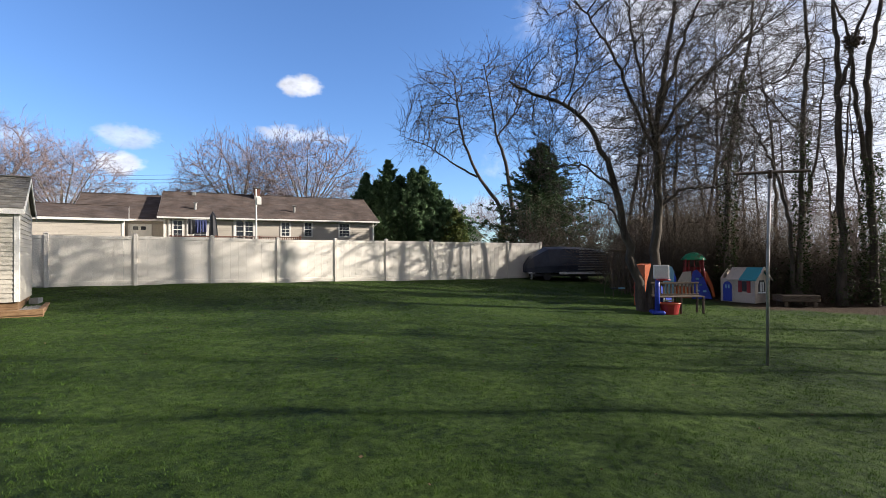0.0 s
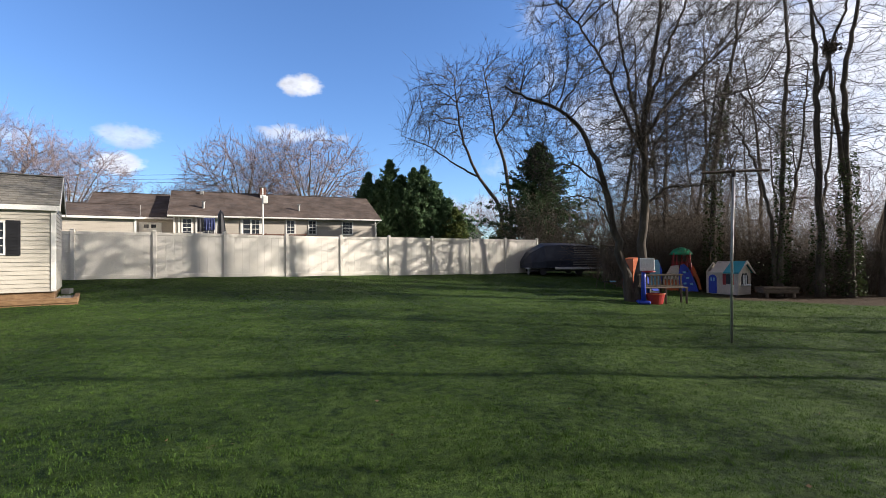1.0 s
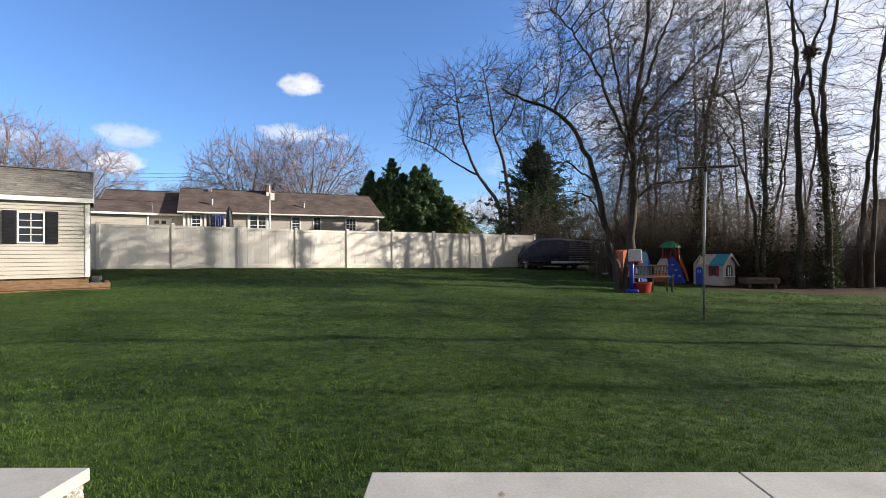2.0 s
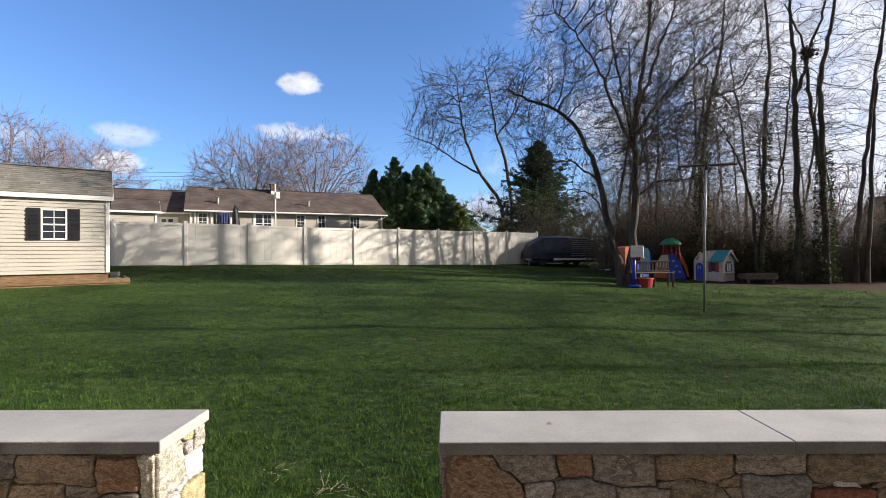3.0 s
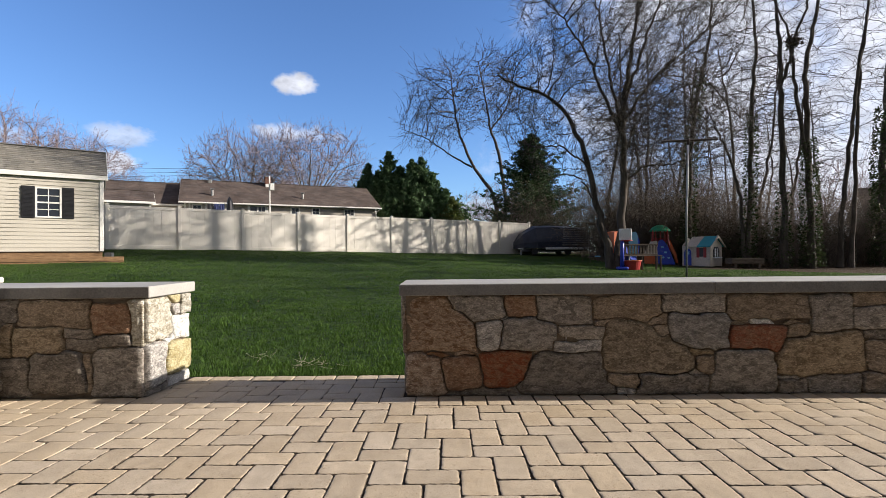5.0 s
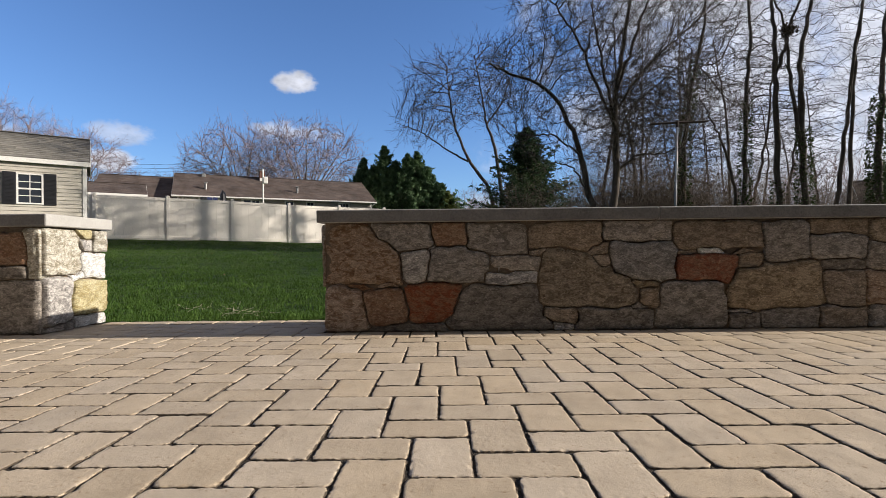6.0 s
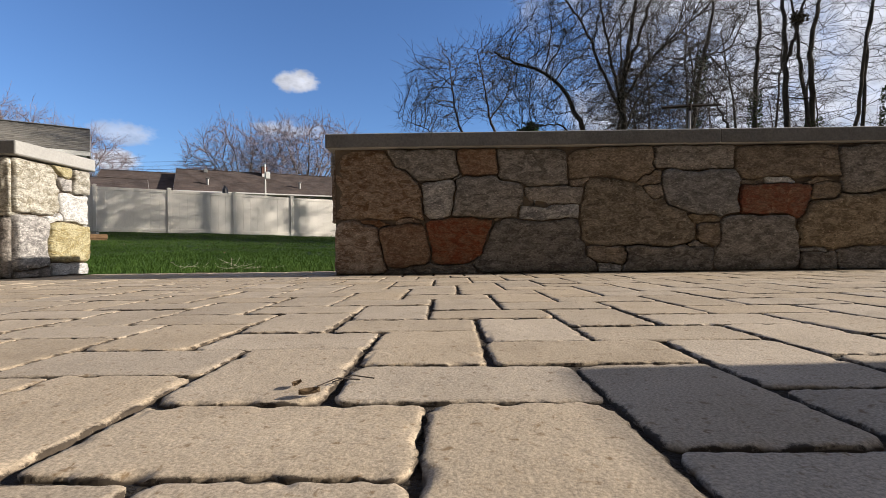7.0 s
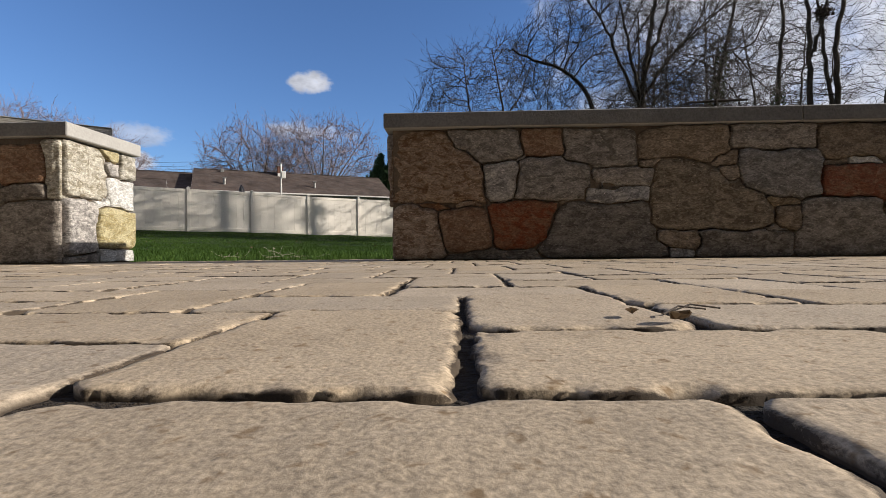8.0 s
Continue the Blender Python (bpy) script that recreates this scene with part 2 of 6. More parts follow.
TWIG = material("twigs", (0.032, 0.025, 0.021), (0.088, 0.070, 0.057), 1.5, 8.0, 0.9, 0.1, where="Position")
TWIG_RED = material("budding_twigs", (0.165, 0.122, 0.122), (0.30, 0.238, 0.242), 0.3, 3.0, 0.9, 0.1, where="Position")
BRUSHWOOD = material("brushwood", (0.045, 0.034, 0.026), (0.21, 0.165, 0.125), 1.0, 9.0, 0.9, 0.1, where="Position")
IVY = leaf_material("ivy_leaves", (0.026, 0.040, 0.014), (0.064, 0.084, 0.032), 0.5, 3.0)
NEEDLE = leaf_material("spruce_needles", (0.024, 0.050, 0.022), (0.070, 0.105, 0.045), 0.6, 1.5)
CEDAR = leaf_material("cedar_foliage", (0.045, 0.088, 0.042), (0.120, 0.185, 0.085), 0.7, 0.8)
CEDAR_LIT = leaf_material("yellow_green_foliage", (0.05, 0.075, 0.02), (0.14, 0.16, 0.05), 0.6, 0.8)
DEADLEAF = leaf_material("dead_leaves", (0.095, 0.063, 0.036), (0.21, 0.148, 0.088), 0.7, 4.0)
STRAW = leaf_material("dry_stalks", (0.42, 0.38, 0.28), (0.62, 0.58, 0.46), 0.7, 4.0)
BRICK = material("chimney_brick", (0.12, 0.058, 0.042), (0.19, 0.095, 0.07), 6.0, 40.0, 0.9, 0.4, where="Position")
CHAIRWOOD = material("weathered_white_paint", (0.44, 0.415, 0.39), (0.60, 0.58, 0.555), 6.0, 50.0, 0.7, 0.3, stretch=(1, 1, 4), where="Position", spots=((0.30, 0.25, 0.21), 9.0, 0.68, 0.74))


def plastic(name, c, rough=0.4):
    return material(name, tuple(v * 0.92 for v in c), tuple(min(1.0, v * 1.06) for v in c), 2.0, 30.0, rough, 0.05, where="Position")


P_BLUE, P_RED, P_ORANGE = plastic("blue_plastic", (0.03, 0.06, 0.42)), plastic("red_plastic", (0.33, 0.03, 0.03)), plastic("orange_plastic", (0.50, 0.11, 0.03))
P_GREEN, P_TEAL, P_BEIGE = plastic("green_plastic", (0.02, 0.28, 0.13)), plastic("teal_plastic", (0.05, 0.30, 0.36)), plastic("beige_plastic", (0.58, 0.50, 0.42))
P_SKY, P_WHITE, P_DARK = plastic("pale_blue_plastic", (0.22, 0.45, 0.62)), plastic("white_plastic", (0.70, 0.70, 0.72)), plastic("dark_plastic", (0.03, 0.03, 0.035))
TARP = material("dark_blue_tarp", (0.010, 0.014, 0.030), (0.028, 0.036, 0.060), 1.2, 9.0, 0.5, 0.5, where="Position")
OLDWOOD = material("old_grey_wood", (0.080, 0.058, 0.042), (0.165, 0.128, 0.095), 5.0, 50.0, 0.85, 0.4, stretch=(1, 1, 5), where="Position")
CLOTH_BLUE = material("blue_cloth", (0.02, 0.025, 0.075), (0.05, 0.065, 0.17), 2.0, 60.0, 0.9, 0.3, where="Position")


# ---- building helpers ----
class Shape:
    """Collects vertices and faces of one mesh."""

    def __init__(self):
        self.v, self.f = [], []

    def add(self, verts, faces):
        n = len(self.v)
        self.v += [tuple(p) for p in verts]
        self.f += [tuple(n + i for i in f) for f in faces]
        return self

    def box(self, lo, hi, m=None, c=0.0):
        """A box from lo to hi, its edges cut by c, moved by m."""
        lo, hi = Vector(lo), Vector(hi)
        bm = bmesh.new()
        bmesh.ops.create_cube(bm, size=1.0)
        for v in bm.verts:
            v.co = Vector([(l + h) / 2 + p * (h - l) for l, h, p in zip(lo, hi, v.co)])
        if c:
            bmesh.ops.bevel(bm, geom=bm.edges[:], offset=c, segments=1, affect="EDGES")
        if m is not None:
            bm.transform(m)
        bm.verts.index_update()
        self.add([v.co for v in bm.verts], [[v.index for v in f.verts] for f in bm.faces])
        bm.free()
        return self

    def tube(self, pts, radii, sides=8, ends=True):
        pts = [Vector(p) for p in pts]
        n0, ring = len(self.v), []
        ref = Vector((0.31, 0.17, 0.93)) if abs((pts[-1] - pts[0]).normalized().z) < 0.8 else Vector((0.9, 0.3, 0.1))
        for i, p in enumerate(pts):
            d = (pts[min(i + 1, len(pts) - 1)] - pts[max(i - 1, 0)]).normalized()
            a = d.cross(ref).normalized()
            b = d.cross(a)
            r = radii[i] if isinstance(radii, (list, tuple)) else radii
            self.v += [tuple(p + (a * math.cos(2 * math.pi * k / sides) + b * math.sin(2 * math.pi * k / sides)) * r) for k in range(sides)]
            ring.append([n0 + i * sides + k for k in range(sides)])
        for q, w in zip(ring, ring[1:]):
            self.f += [(q[k], q[(k + 1) % sides], w[(k + 1) % sides], w[k]) for k in range(sides)]
        if ends:
            self.f += [tuple(reversed(ring[0])), tuple(ring[-1])]
        return self

    def prism(self, outline, y0, y1, m=None):
        """An outline in x and z, drawn out from y0 to y1."""
        n = len(outline)
        vs = [Vector((x, y, z)) for y in (y0, y1) for x, z in outline]
        if m is not None:
            vs = [m @ p for p in vs]
        return self.add(vs, [tuple(range(n)), tuple(reversed(range(n, 2 * n)))] + [(i + n, (i + 1) % n + n, (i + 1) % n, i) for i in range(n)])

    def mesh(self, name, mat, smooth=False):
        me = bpy.data.meshes.new(name)
        me.from_pydata(self.v, [], self.f)
        me.materials.append(mat)
        if smooth:
            me.polygons.foreach_set("use_smooth", [True] * len(me.polygons))
        me.update()
        return me


def part(name, shape, mat, parent=None, label="", smooth=False, m=None):
    ob = new(name, shape.mesh(name, mat, smooth) if isinstance(shape, Shape) else shape)
    if parent is not None:
        ob.parent = parent
    if m is not None:
        ob.matrix_basis = m
    return tagged(ob, label)


def thing(name, m, label, category, group="", kind=""):
    ob = new(name)
    ob.empty_display_size = 0.2
    ob.matrix_basis = m
    return tagged(ob, label, category, group, kind)


def box(lo, hi, c=0.0, m=None):
    return Shape().box(lo, hi, m, c)


def array_mesh(name, verts, faces, mat, smooth=False):
    """A mesh from numpy arrays; all faces have the same number of corners."""
    me = bpy.data.meshes.new(name)
    n, k = faces.shape
    me.vertices.add(len(verts))
    me.vertices.foreach_set("co", np.ascontiguousarray(verts, dtype=np.float32).ravel())
    me.loops.add(n * k)
    me.loops.foreach_set("vertex_index", np.ascontiguousarray(faces, dtype=np.int32).ravel())
    me.polygons.add(n)
    me.polygons.foreach_set("loop_start", np.arange(0, n * k, k, dtype=np.int32))
    if smooth:
        me.polygons.foreach_set("use_smooth", np.ones(n, dtype=bool))
    me.materials.append(mat)
    me.update(calc_edges=True)
    me.validate()
    return me


def rise(x, y):
    """Height of the lawn: level at the patio, climbing to the fence and falling a little towards the wood."""
    x, y = np.clip(x, -15.0, 17.0), np.clip(y, 0.4, 31.0)
    return GROUND[0] + GROUND[1] * x + GROUND[2] * y + GROUND[3] * x * y + GROUND[4] * x * x + GROUND[5] * y * y + GROUND[6] * x * x * y
GROUND = (-0.0046, -0.01274, -0.00166, -0.00191, -0.00143, 0.00114, 0.000126)
EDGE = 0.475  # where the patio ends and the lawn begins


# ---- ground, one sheet to the horizon ----
def build_ground():
    xs = np.concatenate([np.linspace(-900, -70, 8), np.linspace(-60, -20, 14), np.arange(-18, 22.01, 0.5), np.linspace(24, 60, 14), np.linspace(70, 900, 8)])
    ys = np.concatenate([np.linspace(-900, -30, 7), [-12.0, -6.0, -2.0, EDGE - 0.02, EDGE - 0.004, EDGE], np.arange(0.6, 34, 0.45), np.linspace(36, 80, 14), np.linspace(95, 1500, 9)])
    X, Y = np.meshgrid(xs, ys)
    Z = rise(X, Y)
    near = np.clip((Y - EDGE) / 1.5, 0, 1)
    Z = Z * near - 0.012 * (1 - near)
    Z = Z + 0.02 * np.sin(X * 1.7 + Y * 0.6) * np.sin(Y * 1.1) * near
    Z[Y < EDGE - 0.001] = -0.09
    nx, ny = len(xs), len(ys)
    i = (np.arange(ny - 1)[:, None] * nx + np.arange(nx - 1)[None]).ravel()
    me = array_mesh("ground", np.stack([X, Y, Z], -1).reshape(-1, 3), np.stack([i, i + 1, i + nx + 1, i + nx], -1), LAWN, True)
    tagged(new("ground", me), "mown green lawn rising gently to the fence", "lawn", kind="structure")


build_ground()


# ---- the two low stone walls ----
STONE_TONES = {
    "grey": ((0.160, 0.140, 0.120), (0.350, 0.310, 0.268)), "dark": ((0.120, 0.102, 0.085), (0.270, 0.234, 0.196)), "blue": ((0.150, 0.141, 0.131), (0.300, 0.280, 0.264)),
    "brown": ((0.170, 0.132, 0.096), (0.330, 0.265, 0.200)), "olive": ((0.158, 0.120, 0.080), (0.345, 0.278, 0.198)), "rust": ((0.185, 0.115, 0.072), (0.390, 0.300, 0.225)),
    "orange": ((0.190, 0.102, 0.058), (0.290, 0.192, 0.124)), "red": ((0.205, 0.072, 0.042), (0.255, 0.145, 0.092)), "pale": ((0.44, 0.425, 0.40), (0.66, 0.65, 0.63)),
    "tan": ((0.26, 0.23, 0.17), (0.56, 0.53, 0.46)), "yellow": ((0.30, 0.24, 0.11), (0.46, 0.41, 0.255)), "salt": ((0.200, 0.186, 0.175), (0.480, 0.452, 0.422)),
}
STONES = {k: material("stone_" + k, a, b, 20.0, 110.0, 0.9, 1.0, grit=(0.42, 1.62), vary=0.12, stretch=(1, 1, 1.9), gap=0.22, twist=1.1,
                      spots=(tuple(min(1, v * 1.6) for v in b), 70.0, 0.58, 0.72), spec=0.3) for k, (a, b) in STONE_TONES.items()}


def lay_stones(spec, wide, high, parent, m, seed, joint=0.0016):
    """Fit rubble stones into a face: each one (centre, size, tilt, tone, taper) fills its rounded block, and neighbours share the joints between them."""
    rng = np.random.default_rng(seed)
    spec = [(*q, 0.0, 0.0) if len(q) == 6 else q for q in spec]
    N = 48
    ang = np.linspace(0, 2 * np.pi, N, endpoint=False)
    steps = np.linspace(0.02, 1.0, 150)

    def bend(P):
        """Slightly wavy ground, so that the joints run crooked."""
        x, z = P[..., 0], P[..., 1]
        u = 0.006 * np.sin(13 * z + 5 * x + seed) + 0.004 * np.sin(31 * z - 13 * x) + 0.0022 * np.sin(83 * z + 41 * x)
        v = 0.006 * np.sin(11 * x - 4 * z + 2 * seed) + 0.004 * np.sin(29 * x + 11 * z) + 0.0022 * np.sin(79 * x - 33 * z)
        return np.stack([x + u, z + v], -1)

    def outside(P, q):
        """Distance from a stone's tapered block with blunt corners, less than nothing within it."""
        x, z, w, h, tilt, _, taper, tail = q
        dx, dz = P[..., 0] - x, P[..., 1] - z
        c, n = math.cos(radians(tilt)), math.sin(radians(tilt))
        u, v = dx * c + dz * n, -dx * n + dz * c
        soft = 0.13 * min(w, h)
        a = np.abs(u) - (w / 2 * (1 + taper * np.clip(v / (h / 2), -1, 1)) - soft)
        b = np.abs(v) - (h / 2 * (1 + tail * np.clip(u / (w / 2), -1, 1)) - soft)
        return np.hypot(np.maximum(a, 0), np.maximum(b, 0)) + np.minimum(np.maximum(a, b), 0) - soft

    for k, q in enumerate(spec):
        x, z, w, h, tilt, tone, taper, tail = q
        reach = 0.75 * math.hypot(w, h)
        dirs = np.stack([np.cos(ang) * w, np.sin(ang) * h], -1)
        dirs /= np.linalg.norm(dirs, axis=1)[:, None]
        P = np.array([x, z]) + dirs[:, None, :] * (steps * reach)[None, :, None]
        Q = bend(P)
        own = outside(Q, q)
        inside = (P[..., 0] > 0.003) & (P[..., 0] < wide - 0.003) & (P[..., 1] > 0.002) & (P[..., 1] < high - 0.004) & (own < 0.013)
        for j, other in enumerate(spec):
            if j != k and abs(other[0] - x) < 0.9:
                inside &= own <= outside(Q, other)
        first = np.argmin(inside, axis=1)
        first[inside.all(axis=1)] = len(steps) - 1
        r = steps[np.maximum(first - 1, 0)] * reach
        r = np.maximum(r - joint, 0.004)
        wob = np.array([noise.noise(Vector((x * 9 + math.cos(a) * 3.1, z * 9 + math.sin(a) * 3.1, seed * 3.1))) for a in ang])
        r *= 1 - 0.03 * (0.2 + wob)
        out = dirs * r[:, None]
        size = min(w, h)
        proud = min(0.010 + 0.016 * rng.random(), 0.006 + size * 0.16)
        lean = rng.normal(0, 0.035, 2)
        verts, faces = [], []
        rings = ((1.0, 0.04), (1.0, -0.001), (0.985, -proud * 0.6), (0.955, -proud * 0.9), (0.80, -proud), (0.60, -proud), (0.38, -proud), (0.18, -proud))
        for scale, depth in rings:
            for a, b in out * scale:
                rough = 0.0
                if depth <= 0:
                    at = Vector(((x + a) * 30, (z + b) * 24, seed))
                    rough = 0.007 * noise.noise(at) + 0.0035 * noise.noise(at * 2.7) + 0.006 * noise.noise(at * 0.3)
                    rough = max(rough + (a * lean[0] + b * lean[1]), -0.016) if depth < -0.002 else 0.0
                verts.append((a, depth + rough, b))
        verts.append((0, -proud, 0))
        n = len(rings) - 1
        for ring in range(n):
            for i in range(N):
                a, b = ring * N + i, ring * N + (i + 1) % N
                faces.append((a, b, b + N, a + N))
        faces += [(n * N + i, n * N + (i + 1) % N, (n + 1) * N) for i in range(N)]
        part("stone", Shape().add(verts, faces), STONES[tone], parent, smooth=True, m=m @ Matrix.Translation((x, 0, z)))


def rubble(rng, x0, x1, high):
    """More stones of the same kind for the stretches that run out of sight."""
    out, x = [], x0
    while x < x1:
        w = rng.uniform(0.16, 0.36)
        z = 0.0
        while z < high - 0.03:
            h = min(rng.uniform(0.09, 0.22), high - z)
            out.append((x + w / 2 + rng.uniform(-0.04, 0.04), z + h / 2, w * rng.uniform(0.85, 1.15), h, rng.uniform(-8, 8), rng.choice(["grey", "dark", "blue", "brown", "olive", "rust", "grey", "orange"])))
            z += h
        x += w
    return out


WALL_TOP = 0.505


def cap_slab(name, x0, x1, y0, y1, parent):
    cap = part(name, box((x0, y0, 0.503), (x1, y1, 0.56), 0.004), CAP, parent, "grey bluestone slab with a pale top")
    # the front face's shade is put in as a thin darker strip
    part("front_edge", box((x0 + 0.001, y0 - 0.003, 0.5045), (x1 - 0.001, y0 + 0.004, 0.5575), 0.002), CAP_SHADE, cap, "front edge painted dark grey for its shade")
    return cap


def build_walls():
    right = thing("stone_wall", pose(0, 0, 0), "low rubble stone wall with a grey bluestone cap beside the patio", "garden wall", "patio walls")
    part("core", box((0.03, 0.0430, -0.05), (6.2, 0.395, WALL_TOP)), MORTAR, right)
    left = thing("stone_wall", pose(0, 0, 0), "low rubble stone wall ending in a sunlit pier beside the patio opening", "garden wall", "patio walls")
    part("core", box((-6.5, 0.0570, -0.05), (-1.292, 0.445, WALL_TOP)), MORTAR, left)
    spec = []

    def st(tone, x, z, w, h, tilt=0, taper=0.0, tail=0.0):
        spec.append((x, z, w, h, tilt, tone, taper, tail))

    # the wall beside the opening: tone, centre, width, height, tilt and tapers of each stone
    st("rust", 0.179, 0.351, 0.357, 0.261, -3, -0.25), st("grey", 0.349, 0.435, 0.297, 0.114, -2, -0.1), st("orange", 0.579, 0.438, 0.156, 0.101), st("grey", 0.795, 0.419, 0.289, 0.133, 1)
    st("brown", 1.113, 0.425, 0.334, 0.120, 1, -0.08), st("grey", 1.437, 0.458, 0.305, 0.098, 1), st("brown", 1.801, 0.421, 0.411, 0.123), st("grey", 2.119, 0.398, 0.208, 0.174)
    st("brown", 2.360, 0.459, 0.255, 0.057), st("grey", 2.355, 0.371, 0.255, 0.109), st("salt", 0.421, 0.302, 0.143, 0.143), st("grey", 0.613, 0.301, 0.273, 0.166, -3, 0.05)
    st("grey", 0.492, 0.384, 0.036, 0.036), st("grey", 0.881, 0.313, 0.232, 0.070, -4), st("salt", 0.805, 0.289, 0.098, 0.036), st("salt", 0.856, 0.242, 0.253, 0.067)
    st("brown", 1.002, 0.373, 0.127, 0.046), st("olive", 1.205, 0.222, 0.455, 0.235, -9, 0, -0.38), st("blue", 1.475, 0.313, 0.314, 0.185, -3)
    st("brown", 1.272, 0.374, 0.081, 0.049), st("brown", 1.284, 0.306, 0.068, 0.081), st("olive", 1.433, 0.221, 0.214, 0.045, -2), st("brown", 1.496, 0.151, 0.087, 0.101)
    st("grey", 1.681, 0.109, 0.311, 0.224, 0, -0.1), st("red", 1.748, 0.279, 0.285, 0.123), st("pale", 1.768, 0.353, 0.102, 0.032, 5), st("brown", 1.660, 0.351, 0.107, 0.021)
    st("brown", 1.921, 0.369, 0.168, 0.036, 3), st("brown", 1.949, 0.314, 0.110, 0.075), st("salt", 1.921, 0.261, 0.061, 0.034), st("olive", 2.071, 0.197, 0.412, 0.207, 2, -0.1)
    st("rust", 0.097, 0.107, 0.199, 0.195, 3, -0.18), st("orange", 0.182, 0.217, 0.143, 0.033), st("rust", 0.307, 0.224, 0.108, 0.034), st("orange", 0.280, 0.120, 0.199, 0.173)
    st("red", 0.512, 0.127, 0.255, 0.179, 3, 0.08), st("dark", 0.802, 0.115, 0.422, 0.228, 0, -0.25), st("brown", 0.657, 0.219, 0.033, 0.036), st("salt", 0.923, 0.200, 0.093, 0.023)
    st("brown", 1.088, 0.067, 0.190, 0.070, -4), st("dark", 1.327, 0.054, 0.363, 0.104, 3), st("salt", 1.103, 0.020, 0.084, 0.034), st("grey", 1.449, 0.101, 0.100, 0.032)
    st("salt", 1.912, 0.090, 0.100, 0.024), st("dark", 1.932, 0.040, 0.136, 0.078), st("grey", 2.138, 0.041, 0.260, 0.084), st("brown", 2.389, 0.185, 0.187, 0.159)
    st("dark", 2.386, 0.289, 0.197, 0.042), st("brown", 2.376, 0.044, 0.209, 0.104), st("dark", 0.386, 0.016, 0.374, 0.033)
    spec += rubble(random.Random(4), 2.50, 6.1, WALL_TOP)
    lay_stones(spec, 6.17, WALL_TOP, right, pose(0.022, 0.038, 0), 3)
    lay_stones([(0.16, 0.4, 0.3, 0.2, 0, "grey"), (0.18, 0.16, 0.34, 0.3, 0, "brown"), (0.32, 0.3, 0.1, 0.2, 0, "rust")], 0.35, WALL_TOP, right, pose(0.03, 0.4, 0, 0, 0, -90), 5)
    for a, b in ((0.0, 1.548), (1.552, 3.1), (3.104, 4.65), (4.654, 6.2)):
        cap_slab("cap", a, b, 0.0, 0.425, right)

    # the left-hand wall: its face runs leftwards from the pier corner
    spec.clear()
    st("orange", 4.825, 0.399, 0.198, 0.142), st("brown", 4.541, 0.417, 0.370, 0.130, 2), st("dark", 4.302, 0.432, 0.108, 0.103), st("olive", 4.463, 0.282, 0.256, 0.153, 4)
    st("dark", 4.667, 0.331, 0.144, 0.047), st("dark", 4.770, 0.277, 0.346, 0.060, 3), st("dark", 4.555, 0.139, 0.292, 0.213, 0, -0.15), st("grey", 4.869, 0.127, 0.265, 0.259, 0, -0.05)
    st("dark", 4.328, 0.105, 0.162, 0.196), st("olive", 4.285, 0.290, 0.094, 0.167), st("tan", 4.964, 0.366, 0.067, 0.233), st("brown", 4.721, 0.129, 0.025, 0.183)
    spec += rubble(random.Random(9), 0.0, 4.20, WALL_TOP)
    lay_stones(spec, 5.0, WALL_TOP, left, pose(-6.285, 0.052, 0), 7)
    # its end, which faces the opening
    q = 0.42
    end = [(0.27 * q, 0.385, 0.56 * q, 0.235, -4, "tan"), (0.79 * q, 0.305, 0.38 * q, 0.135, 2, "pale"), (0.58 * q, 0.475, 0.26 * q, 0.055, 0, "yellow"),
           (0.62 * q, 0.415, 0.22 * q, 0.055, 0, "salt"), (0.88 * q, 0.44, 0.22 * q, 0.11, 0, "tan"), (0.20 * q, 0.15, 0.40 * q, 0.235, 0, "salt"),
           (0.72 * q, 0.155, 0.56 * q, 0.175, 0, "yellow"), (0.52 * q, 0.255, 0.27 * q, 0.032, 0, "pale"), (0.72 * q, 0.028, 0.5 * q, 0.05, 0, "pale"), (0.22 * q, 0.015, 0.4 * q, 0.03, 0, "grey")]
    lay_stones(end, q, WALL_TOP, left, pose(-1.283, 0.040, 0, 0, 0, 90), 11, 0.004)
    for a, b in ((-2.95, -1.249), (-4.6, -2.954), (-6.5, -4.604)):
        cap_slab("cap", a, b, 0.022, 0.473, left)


build_walls()


# ---- vinyl fence along the back ----
FENCE_FROM, FENCE_WAY = Vector((-13.11, 16.87, 0)), Vector((12.54, 8.56, 0)).normalized()


